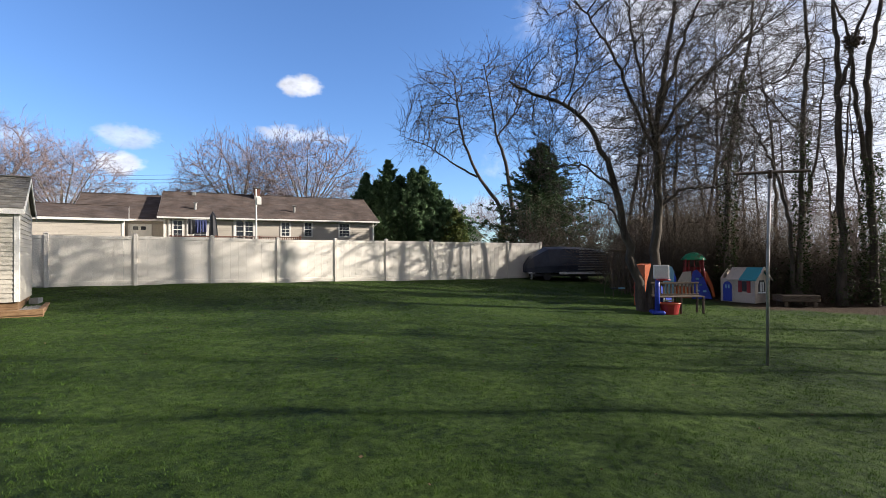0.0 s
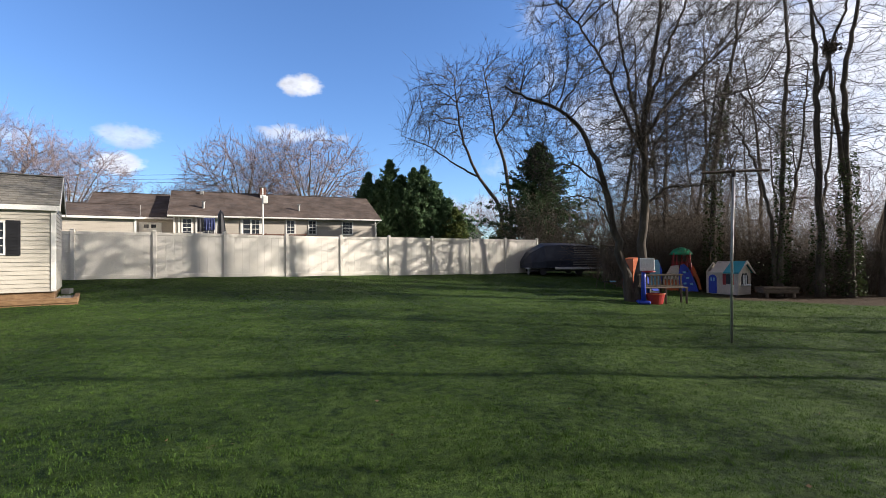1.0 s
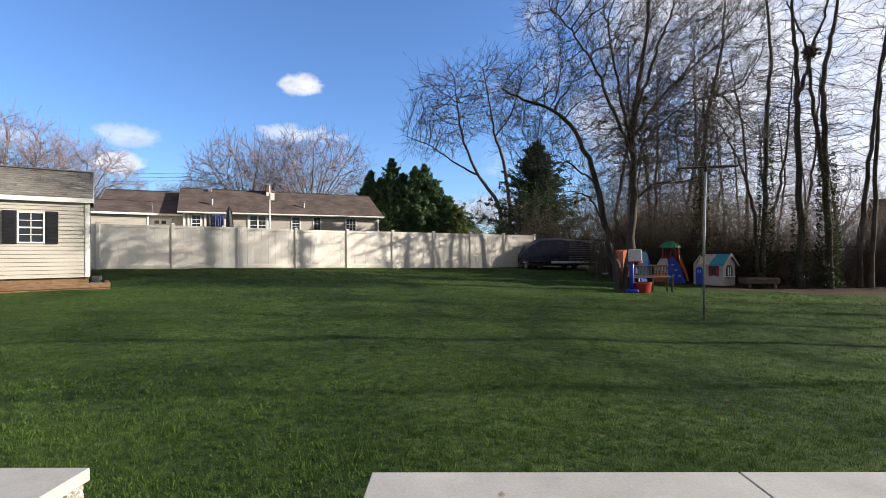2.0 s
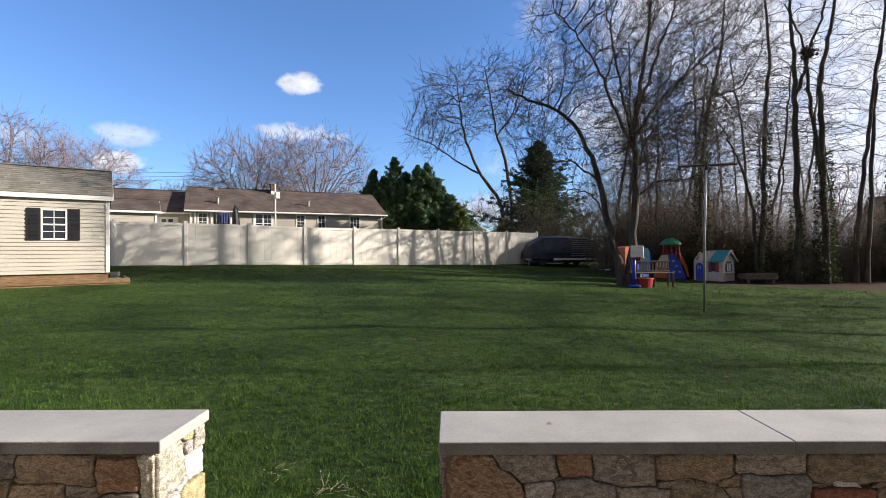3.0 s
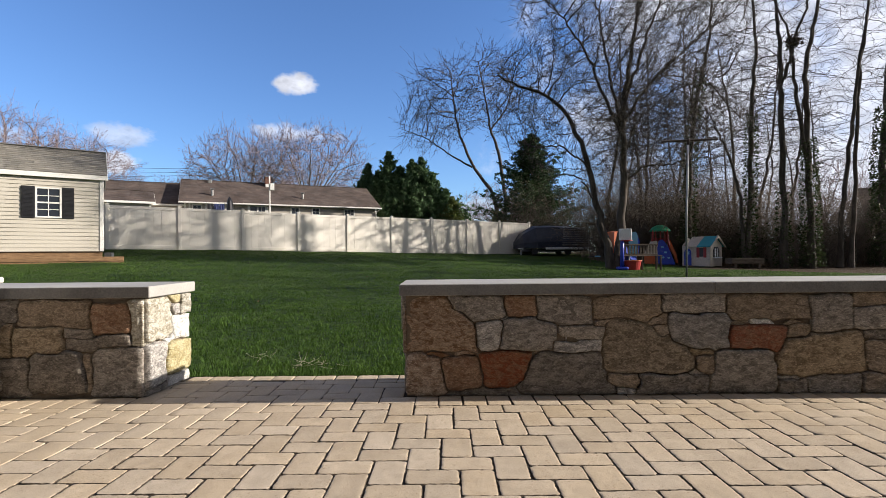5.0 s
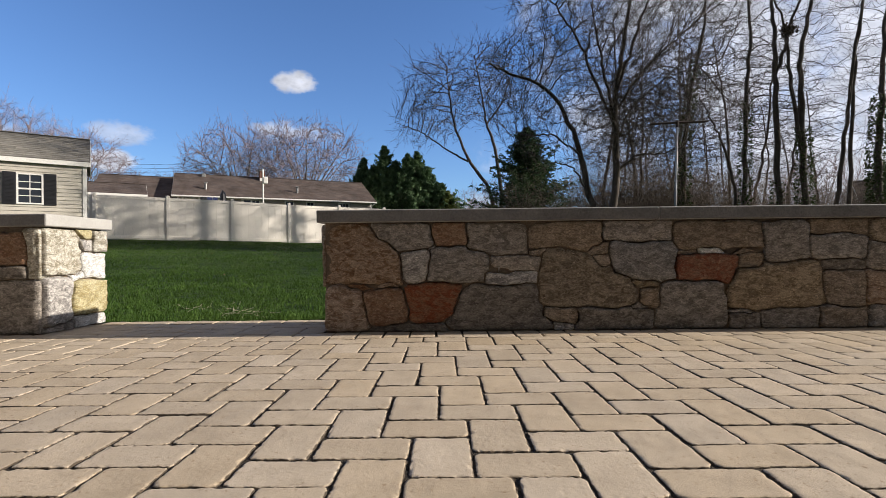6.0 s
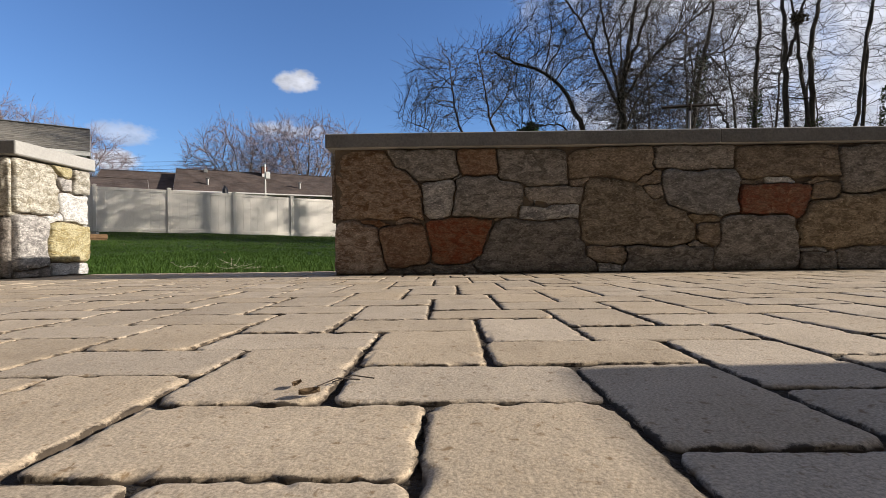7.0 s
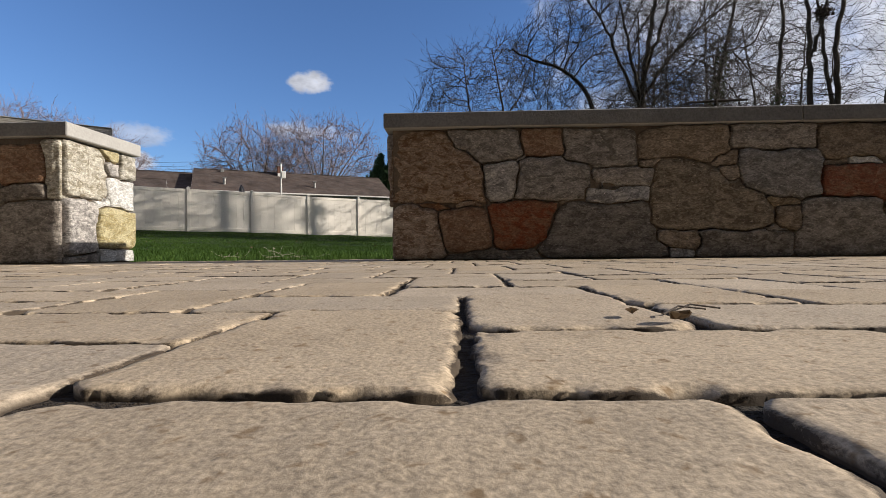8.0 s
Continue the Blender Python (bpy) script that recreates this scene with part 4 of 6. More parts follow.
def colonise(stems, goals, step, reach, kill, rng, lift=0.0, wander=0.12, carry=0.7, rounds=160):
    """Branches that grow towards the free room in a crown: stems are the first nodes, goals the points of room still to be filled."""
    pos, up, girth = [], [], []
    for line, rad in stems:
        seg = np.linalg.norm(np.diff(line, axis=0), axis=1)
        s = np.concatenate([[0], np.cumsum(seg)])
        t = np.linspace(0, s[-1], max(4, int(s[-1] / step)))
        q = np.stack([np.interp(t, s, line[:, i]) for i in range(3)], 1)
        first = -1
        if pos:
            d = np.linalg.norm(np.array(pos) - q[0], axis=1)
            first = int(np.argmin(d)) if d.min() < 1.2 else -1
        for j, p in enumerate(q):
            up.append(first if j == 0 else len(pos) - 1)
            pos.append(p), girth.append(float(np.interp(t[j], s, rad)))
    base = len(pos)
    every, kids, parents = np.array(pos), np.zeros(base, int), np.array(up)
    best, near = np.full(len(goals), 1e9), np.zeros(len(goals), int)

    def meet(fresh, offset):
        d = np.sqrt(np.maximum(((goals ** 2).sum(1)[:, None] + (fresh ** 2).sum(1)[None] - 2 * goals @ fresh.T), 0))
        k = d.argmin(1)
        m = d[np.arange(len(goals)), k]
        better = m < best
        best[better], near[better] = m[better], k[better] + offset

    meet(every, 0)
    total = base
    for _ in range(rounds):
        on_ = best < reach
        if not on_.any():
            break
        who = near[on_]
        pull = goals[on_] - every[who]
        pull /= np.linalg.norm(pull, axis=1, keepdims=True) + 1e-9
        ids, inv = np.unique(who, return_inverse=True)
        d = np.zeros((len(ids), 3))
        np.add.at(d, inv, pull)
        d /= np.linalg.norm(d, axis=1, keepdims=True) + 1e-9
        was = every[ids] - every[np.maximum(parents[ids], 0)]
        was /= np.linalg.norm(was, axis=1, keepdims=True) + 1e-9
        d += np.where((ids >= base)[:, None], carry, 0.25) * was * (kids[ids] == 0)[:, None] + rng.normal(0, wander, d.shape) + np.array([0, 0, lift])
        d /= np.linalg.norm(d, axis=1, keepdims=True) + 1e-9
        free = kids[ids] < 3
        ids, d = ids[free], d[free]
        if not len(ids):
            break
        fresh = every[ids] + d * step
        kids[ids] += 1
        parents = np.concatenate([parents, ids])
        every, kids = np.concatenate([every, fresh]), np.concatenate([kids, np.zeros(len(fresh), int)])
        meet(fresh, total)
        total += len(fresh)
        left = best > kill
        goals, best, near = goals[left], best[left], near[left]
        if not len(goals):
            break
    return every, parents, np.array(girth), base


def room(rng, blobs, n):
    """Points spread evenly through a few ellipsoids (centre, half sizes, share), a little denser towards the outside."""
    out = []
    for c, h, share in blobs:
        m = int(n * share)
        v = rng.normal(0, 1, (m, 3))
        v /= np.linalg.norm(v, axis=1, keepdims=True)
        out.append(np.array(c) + v * np.array(h) * rng.random((m, 1)) ** 0.40)
    return np.concatenate(out)


def bare_tree(name, stems, label, seed, bark, twig, blobs, goals=1500, step=0.30, reach=3.0, kill=0.45, least=0.006, lift=0.03, wander=0.12, carry=0.7, tip=1.8, twigs=2, twig_long=0.9, sub=3, group="", category="bare tree", at=(0, 0, 0), low=0.0, fall=0.0):
    """A leafless tree. stems: (knots, girth at foot, girth at tip); boughs fill the room that the blobs describe, and twigs feather their ends."""
    rng = np.random.default_rng(seed)
    tree = thing(name, pose(*at), label, category, group)
    lines = []
    for p, a, b in stems:
        q, r = smooth_line(p, (a, b), 26)
        q[2:-1] += rng.normal(0, 0.03, q[2:-1].shape)
        lines.append((q, r))
    pts, rad = np.stack([q for q, _ in lines]), np.stack([r for _, r in lines])
    foot = rad.copy()
    for i, (p, a, b) in enumerate(stems):
        if p[0][2] < 1.2:
            foot[i, 0] *= 1.5
            foot[i, 1] *= 1.15
    wood = [tube_arrays(pts, foot, 10)]
    free = room(rng, blobs, goals)
    free = free[free[:, 2] > low]
    P, up, girth, base = colonise(lines, free, step, reach, kill, rng, lift, wander, carry)
    n = len(P)
    r = np.full(n, least)
    load = np.zeros(n)
    for i in range(n - 1, base - 1, -1):
        load[i] = load[i] if load[i] else (least * tip) ** 2.1
        r[i] = load[i] ** (1 / 2.1)
        load[up[i]] += load[i]
    r[:base] = girth
    idx = np.arange(base, n)
    r[idx] = np.minimum(r[idx], 0.8 * girth.max())
    d = np.zeros((n, 3))
    d[idx] = P[idx] - P[up[idx]]
    d /= np.linalg.norm(d, axis=1, keepdims=True) + 1e-9
    heir = np.full(n, -1)
    for i in idx[np.argsort(r[idx])]:
        heir[up[i]] = i
    main = (heir[up[idx]] == idx) & (up[idx] >= base)
    d0 = np.where(main[:, None], d[up[idx]], d[idx])
    r0 = np.where(main, r[up[idx]], np.minimum(r[up[idx]], r[idx] * 1.25))
    thick = r[idx] > least * 4.5
    for pick, sides, where in ((thick, 6, wood), (~thick, 3, None)):
        if pick.any():
            j = idx[pick]
            got = segment_tubes(P[up[j]], P[j], d0[pick], d[j], r0[pick], r[j], sides)
            if where is None:
                fine = [got]
            else:
                where.append(got)
    ends = idx[(r[idx] < least * tip * 2.6)]
    if len(ends) and twigs:
        e = np.repeat(ends, twigs)
        side = rng.normal(0, 1, (len(e), 3))
        way = d[e] + side * 0.55 + np.array([0, 0, 0.12 - fall])
        p2, r2 = grow(P[e], way, twig_long * rng.uniform(0.35, 1.25, len(e)), np.full(len(e), least * 1.15), 4, 0.13, 0.03 - fall, rng, 0.6)
        fine.append(tube_arrays(p2, r2, 3))
        if sub:
            s, w, ln, _ = spawn(p2, r2, sub, 0.5, 0.65, 0.2, rng, 1.0, least * 0.75)
            p3, r3 = grow(s, w, ln, np.full(len(s), least * 0.75), 2, 0.15, 0.03 - fall * 0.5, rng, 0.7)
            fine.append(tube_arrays(p3, r3, 3))
    part("trunk", array_mesh("trunk", *join_arrays(wood), bark, True), bark, tree)
    part("crown", array_mesh("crown", *join_arrays(fine), twig, True), twig, tree)
    return tree


def leaf_cloud(centres, size, rng, n_each, spread, flat=0.6, upward=0.0, slim=0.6):
    """Small leaf quads scattered round the centres."""
    c = np.repeat(centres, n_each, axis=0)
    n = len(c)
    c = c + rng.normal(0, 1, (n, 3)) * spread
    a = rng.normal(0, 1, (n, 3))
    a[:, 2] = a[:, 2] * flat + upward
    a /= np.linalg.norm(a, axis=1, keepdims=True)
    b = np.cross(a, rng.normal(0, 1, (n, 3)))
    b /= np.linalg.norm(b, axis=1, keepdims=True) + 1e-9
    s = size * rng.uniform(0.6, 1.3, (n, 1))
    v = np.stack([c - a * s, c - b * s * slim, c + a * s, c + b * s * slim], 1).reshape(-1, 3)
    i = np.arange(n)[:, None] * 4
    return v, np.concatenate([i, i + 1, i + 2, i + 3], 1)


def ivy_on(tree, line, girth, z0, z1, seed, amount=900, size=0.05):
    """Ivy leaves wrapped about a stem between two heights."""
    rng = np.random.default_rng(seed)
    P, _ = smooth_line(line, (1, 1), 40)
    z = z0 + (z1 - z0) * rng.random(amount) ** 1.2
    x, y = np.interp(z, P[:, 2], P[:, 0]), np.interp(z, P[:, 2], P[:, 1])
    a = rng.uniform(0, 2 * np.pi, amount)
    r = girth * (1.0 + 0.8 * rng.random(amount) * (1.2 - (z - z0) / (z1 - z0 + 1e-6)))
    c = np.stack([x + r * np.cos(a), y + r * np.sin(a), z], 1)
    part("ivy", array_mesh("ivy", *leaf_cloud(c, size, rng, 2, 0.03), IVY), IVY, tree, "dark green ivy leaves")


def stem(y, *xz, sway=0.3, seed=0):
    rng = random.Random(seed)
    return [(x, y + rng.uniform(-sway, sway) * i / len(xz), z) for i, (x, z) in enumerate(xz)]


def plant_yard_tree():
    y = 17.5
    a = stem(y, (6.95, 0.0), (6.60, 1.6), (6.36, 2.6), (6.11, 4.0), (5.88, 4.95), (5.40, 6.15), (4.52, 7.0), (3.3, 7.55), (2.45, 7.95), sway=-0.6)
    b = stem(y, (7.15, 0.0), (7.34, 1.6), (7.48, 3.4), (7.49, 4.9), (7.43, 6.1), (7.6, 7.5), (7.92, 9.0), (8.1, 10.4), (8.2, 12.6))
    c = stem(y, (7.47, 5.3), (6.75, 7.1), (6.07, 8.6), (5.1, 10.0), (4.3, 11.2), sway=1.0)
    d = stem(y, (7.5, 3.5), (8.35, 4.2), (9.18, 4.2), (10.2, 4.4), sway=0.9)
    e = stem(y, (7.46, 5.9), (8.8, 7.85), (9.95, 8.8), (10.9, 9.6), sway=-1.0)
    f = stem(y, (7.5, 6.6), (8.4, 9.2), (9.0, 10.8), (9.4, 12.4), sway=0.8)
    g = stem(y, (7.5, 5.2), (7.0, 7.4), (6.7, 9.6), (6.5, 12.0), sway=-1.4)
    h = stem(y, (6.36, 2.7), (5.7, 3.7), (5.0, 3.95), (4.3, 3.5), sway=-0.8)
    i = stem(y, (6.11, 4.1), (5.1, 5.0), (4.1, 5.0), (3.2, 4.4), sway=0.6)
    j = stem(y, (7.45, 4.6), (8.2, 6.2), (9.4, 7.2), (10.9, 7.6), sway=1.2)
    bare_tree("yard_tree", [(a, 0.16, 0.035), (b, 0.175, 0.04), (c, 0.075, 0.02), (d, 0.065, 0.015), (e, 0.07, 0.018), (f, 0.075, 0.02), (g, 0.075, 0.02), (h, 0.04, 0.012), (i, 0.045, 0.012), (j, 0.05, 0.014)],
              "large bare two-stemmed tree with arching limbs over the play things", 3, BARK, TWIG,
              (((7.4, y - 1.6, 9.6), (4.6, 2.8, 4.6), 0.60), ((4.4, y, 6.8), (2.4, 2.2, 2.7), 0.20), ((9.8, y, 6.4), (2.6, 2.4, 2.6), 0.16), ((7.2, y, 5.3), (3.9, 2.4, 2.0), 0.14)),
              goals=4100, step=0.22, reach=2.2, kill=0.38, least=0.0050, tip=2.0, lift=0.03, wander=0.17, carry=0.75, twigs=3, twig_long=0.75, sub=3, low=3.0)


plant_yard_tree()


def plant_wood():
    """The row of tall bare trees with ivy along the side."""
    same = dict(goals=300, step=0.28, reach=2.2, kill=0.50, least=0.0060, tip=2.2, wander=0.26, lift=0.03, carry=0.8, twigs=1, twig_long=1.1, sub=3, low=2.5, group="trees along the wood's edge")

    def reach_of(line, wide=1.5):
        """Room for boughs round the upper part of a stem."""
        top = [p for p in line if p[2] > 5.5] or [line[-1]]
        return tuple(((x, y, z), (wide, wide, 1.9), 1.0 / len(top)) for x, y, z in top)

    text = "tall bare tree with ivy round its trunk at the lawn's edge"
    one = stem(22.0, (12.25, 0.0), (12.42, 5.7), (12.84, 8.5), (13.06, 9.7), (13.45, 11.3), (13.6, 13.5))
    t = bare_tree("tall_tree", [(one, 0.145, 0.04)], text, 11, BARK, TWIG, reach_of(one), **same)
    ivy_on(t, one, 0.24, 0.3, 9.6, 1, 1500, 0.06)
    two = stem(20.5, (14.25, -0.1), (14.45, 3.2), (14.52, 6.6), (14.64, 8.9), (14.82, 10.3), (14.68, 11.9), (14.6, 14.5))
    two_b = stem(20.5, (14.15, -0.1), (14.05, 3.0), (13.5, 5.0), (12.9, 6.2), (12.4, 7.4), sway=0.6)
    t = bare_tree("tall_tree", [(two, 0.125, 0.04), (two_b, 0.09, 0.03)], text, 12, BARK, TWIG, reach_of(two), **same)
    ivy_on(t, two, 0.22, 0.0, 7.2, 2, 1200)
    three = stem(20.0, (15.6, -0.1), (15.61, 6.5), (15.55, 8.5), (15.5, 10.3), (15.4, 12.1), (15.3, 15.0))
    three_b = stem(20.0, (15.55, 8.2), (16.0, 9.2), (16.25, 10.4), (16.9, 12.2), (17.2, 14.0), sway=0.5)
    t = bare_tree("tall_tree", [(three, 0.14, 0.045), (three_b, 0.09, 0.03)], "tall bare tree that holds a squirrel nest at the lawn's edge", 13, BARK, TWIG, reach_of(three), **same)
    ivy_on(t, three, 0.23, 0.0, 3.5, 3, 400)
    four = stem(20.0, (16.85, -0.1), (16.84, 5.4), (16.73, 7.6), (16.66, 9.2), (17.06, 10.7), (17.4, 12.1), (17.6, 14.5))
    four_b = stem(20.0, (16.85, 4.0), (16.4, 7.0), (16.1, 9.6), (15.9, 10.6), (15.2, 12.4), sway=0.5)
    t = bare_tree("tall_tree", [(four, 0.145, 0.05), (four_b, 0.10, 0.03)], text, 14, BARK, TWIG, reach_of(four), **same)
    ivy_on(t, four, 0.27, 0.0, 5.8, 4, 1500)
    five = stem(20.2, (18.3, -0.1), (18.5, 3.0), (18.9, 6.0), (19.2, 9.0), (19.8, 12.0), (20.3, 15.0))
    five_b = stem(20.2, (18.8, -0.1), (19.1, 4.0), (19.2, 8.0), (19.6, 11.0), (19.9, 13.0), sway=0.4)
    bare_tree("tall_tree", [(five, 0.11, 0.04), (five_b, 0.105, 0.035)], "tall bare twin-stemmed tree at the lawn's edge", 15, BARK, TWIG, reach_of(five), **same)
    six = stem(21.0, (21.0, -0.1), (21.1, 5.0), (21.3, 9.0), (21.5, 13.0))
    t = bare_tree("tall_tree", [(six, 0.2, 0.05)], text, 16, BARK, TWIG, reach_of(six), **same)
    ivy_on(t, six, 0.34, 0.0, 7.5, 6, 2400, 0.06)
    # further back in the wood
    rng = random.Random(5)
    src = []
    for i in range(4):
        line = [(0, 0, -0.3), (rng.uniform(-0.3, 0.3), rng.uniform(-0.3, 0.3), 3.0), (rng.uniform(-0.6, 0.6), rng.uniform(-0.5, 0.5), 7.0), (rng.uniform(-1, 1), rng.uniform(-0.8, 0.8), 11.5)]
        src.append(bare_tree("wood_tree", [(line, 0.12, 0.03)], "slender bare tree standing back in the wood", 40 + i, BARK, TWIG, (((0, 0, 8.6), (2.3, 2.3, 4.2), 0.8), ((0, 0, 4.5), (1.8, 1.8, 2.2), 0.2)),
                             goals=330, step=0.32, reach=2.4, kill=0.55, least=0.0066, tip=2.2, lift=0.05, wander=0.22, carry=0.8, twigs=1, twig_long=1.1, sub=1, low=1.5, group="trees back in the wood", at=(11.2 + 2.4 * i, 24.5 + (i % 2) * 1.2, 0)))
    # out-of-view trees to the right, added for their shadow bands across the lawn
    for x, y in ((26, 12.4), (22, 7.6), (29, 15), (28, 10.1), (33, 12.6), (30, 5.4)):
        copy_thing(src[int(x) % 4], pose(x, y, 0, 0, 0, x * 37) @ Matrix.Diagonal((1.3, 1.3, 1.12, 1)))
    for i in range(17):
        x, y = 9.6 + 12.5 * (i / 17) ** 1.6 + rng.uniform(-0.5, 0.5), 25.6 + rng.uniform(0, 9)
        x *= y / 25.0
        s = rng.uniform(0.8, 1.15)
        copy_thing(src[i % 4], pose(x, y, float(rise(x, y)), 0, 0, rng.uniform(0, 360)) @ Matrix.Diagonal((s, s, s, 1)))
    # squirrel nest
    nest = np.random.default_rng(2)
    m = thing("squirrel_nest", pose(16.14, 19.95, 10.2), "dark round ball of dead leaves and twigs in a fork", "nest")
    v, f = leaf_cloud(nest.normal(0, 0.12, (160, 3)) * np.array([1.1, 1.0, 0.95]), 0.07, nest, 3, 0.05, 1.0)
    part("leaves", array_mesh("leaves", v, f, BRUSHWOOD), BRUSHWOOD, m)


plant_wood()


def plant_brush():
    """Tangled leafless undergrowth and vines along the wood's edge."""
    rng = np.random.default_rng(31)
    for x0, x1, y0, y1, n, tall, seed in ((8.2, 16.0, 22.6, 25.5, 850, 3.8, 1), (15.5, 26.0, 20.8, 24.0, 1050, 2.9, 2), (10.0, 16.0, 22.3, 24.4, 500, 3.6, 5), (8.4, 15.0, 24.5, 30.0, 520, 5.2, 3), (5.0, 10.5, 31.5, 34.5, 300, 3.8, 4), (15.0, 27.0, 24.0, 29.0, 520, 4.2, 6)):
        x, y = rng.uniform(x0, x1, n), rng.uniform(y0, y1, n)
        s = np.stack([x, y, rise(x, y) - 0.05], 1)
        way = np.stack([rng.normal(0, 0.28, n), rng.normal(0, 0.28, n), np.ones(n)], 1)
        ln = tall * rng.uniform(0.35, 1.25, n)
        pts, rad = grow(s, way, ln, rng.uniform(0.006, 0.017, n), 6, 0.14, -0.02, rng)
        got = [tube_arrays(pts, rad, 3)]
        s, w, l2, r2 = spawn(pts, rad, 7, 0.36, 0.8, 0.15, rng, 0.7, 0.0050)
        pts, rad = grow(s, w, l2, r2, 3, 0.2, -0.01, rng)
        got.append(tube_arrays(pts, rad, 3))
        s, w, l2, r2 = spawn(pts, rad, 2, 0.55, 0.7, 0.2, rng, 0.8, 0.0045)
        pts, rad = grow(s, w, l2, r2, 1, 0.2, 0, rng)
        got.append(tube_arrays(pts, rad, 3))
        tagged(new("undergrowth", array_mesh("undergrowth", *join_arrays(got), BRUSHWOOD, True)), "tangled brown leafless undergrowth at the wood's edge", "undergrowth", kind="stuff")
    # fallen leaves at its foot
    x, y = rng.uniform(8.5, 24, 5000), rng.uniform(21.2, 25, 5000)
    c = np.stack([x, y, rise(x, y) + 0.02], 1)
    tagged(new("leaf_litter", array_mesh("leaf_litter", *leaf_cloud(c, 0.05, rng, 1, 0.02, 0.2), DEADLEAF)), "brown fallen leaves under the trees", "leaf litter", kind="stuff")
    # low evergreen scrub among the stems
    x = rng.uniform(11, 23, 150)
    c = np.stack([x, rng.uniform(21.5, 24.5, 150), rng.uniform(0.2, 2.0, 150)], 1)
    tagged(new("creepers", array_mesh("creepers", *leaf_cloud(c, 0.055, rng, 22, 0.2), IVY)), "dark green creepers among the undergrowth", "creepers", kind="stuff")


plant_brush()


def fan(n, half, height, seed, trunk=3.0):
    """A short trunk that parts into a few rising limbs."""
    rng = random.Random(seed)
    out = [([(0, 0, -0.5), (0.1, 0.0, trunk * 0.6), (0.0, 0.1, trunk), (0.2, 0.1, height * 0.62)], 0.30, 0.07)]
    for i in range(n):
        a, q = i * 2.39996 + rng.uniform(-0.3, 0.3), rng.uniform(0.45, 0.8)
        x, y = half * q * 0.75 * math.cos(a), half * q * 0.75 * math.sin(a)
        top = height * rng.uniform(0.62, 0.88)
        out.append(([(0, 0.1, trunk * rng.uniform(0.8, 1.0)), (x * 0.3, y * 0.3, trunk + (top - trunk) * 0.45), (x, y, top)], 0.15, 0.05))
    return out


def plant_far_trees():
    g = "bare trees beyond the fence"
    y = 45.0
    a = stem(y, (5.35, 1.0), (5.3, 4.7), (4.9, 6.5), (2.9, 9.0), (1.5, 12.7), (1.2, 14.9), (0.9, 18.4), sway=1.0)
    b = stem(y, (2.9, 9.0), (0.6, 10.3), (-1.5, 11.9), (-4.1, 12.9), sway=-0.8)
    c = stem(y, (6.0, 1.0), (6.1, 5.7), (5.45, 10.6), (4.7, 12.6), (4.3, 15.2), (3.6, 19.3), sway=-1.0)
    d = stem(y, (4.7, 12.6), (6.2, 14.6), (7.0, 17.0), (7.4, 19.0), sway=1.0)
    bare_tree("tall_tree", [(a, 0.24, 0.04), (c, 0.22, 0.04), (b, 0.10, 0.02), (d, 0.09, 0.02)], "bare tree with two slanting stems beyond the fence", 51, BARK, TWIG,
              (((0.2, y, 15.0), (4.0, 3.4, 4.6), 0.5), ((5.0, y, 16.4), (3.2, 3.2, 4.2), 0.38), ((-1.6, y, 12.6), (2.8, 2.2, 2.2), 0.12)),
              goals=1050, step=0.42, reach=3.8, kill=0.75, least=0.0125, tip=2.0, lift=0.02, wander=0.12, carry=0.8, twigs=2, twig_long=1.7, sub=3, low=9.6, group=g)
    text = "wide bare tree with a rounded pale brown crown behind the house"
    par = dict(goals=1300, step=0.55, reach=6.5, kill=0.95, least=0.017, lift=0.20, wander=0.07, carry=0.5, twigs=2, twig_long=1.9, sub=3, group=g)
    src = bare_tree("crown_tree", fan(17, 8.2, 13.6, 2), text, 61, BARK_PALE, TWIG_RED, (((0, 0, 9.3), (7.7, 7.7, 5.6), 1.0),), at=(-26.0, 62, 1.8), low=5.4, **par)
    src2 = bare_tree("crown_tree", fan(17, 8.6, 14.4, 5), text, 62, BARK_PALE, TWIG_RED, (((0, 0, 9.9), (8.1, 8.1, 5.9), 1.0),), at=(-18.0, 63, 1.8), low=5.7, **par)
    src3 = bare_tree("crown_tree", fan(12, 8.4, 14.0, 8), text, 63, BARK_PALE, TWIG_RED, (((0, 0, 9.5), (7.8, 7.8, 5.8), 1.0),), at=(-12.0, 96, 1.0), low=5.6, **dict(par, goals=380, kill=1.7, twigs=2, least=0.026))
    for k, (x, y, z, s, turn) in enumerate(((-36.4, 66, 1.8, 0.66, 130), (-48.6, 62, 1.8, 0.95, 200), (-57.5, 61, 1.8, 1.2, 80), (-42.0, 76, 1.8, 0.5, 300),
                                            (-2.5, 80, 1.5, 0.68, 40), (3.5, 84, 1.5, 0.62, 160), (9.0, 82, 1.5, 0.72, 90), (14.5, 78, 1.5, 0.70, 220), (-8.5, 92, 1.5, 0.62, 10), (22, 76, 1.0, 0.75, 75), (34, 68, 1.0, 0.75, 25),
                                            (42, 52, 0.2, 0.7, 250))):
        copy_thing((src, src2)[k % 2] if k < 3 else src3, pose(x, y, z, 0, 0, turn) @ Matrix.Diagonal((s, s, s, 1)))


plant_far_trees()


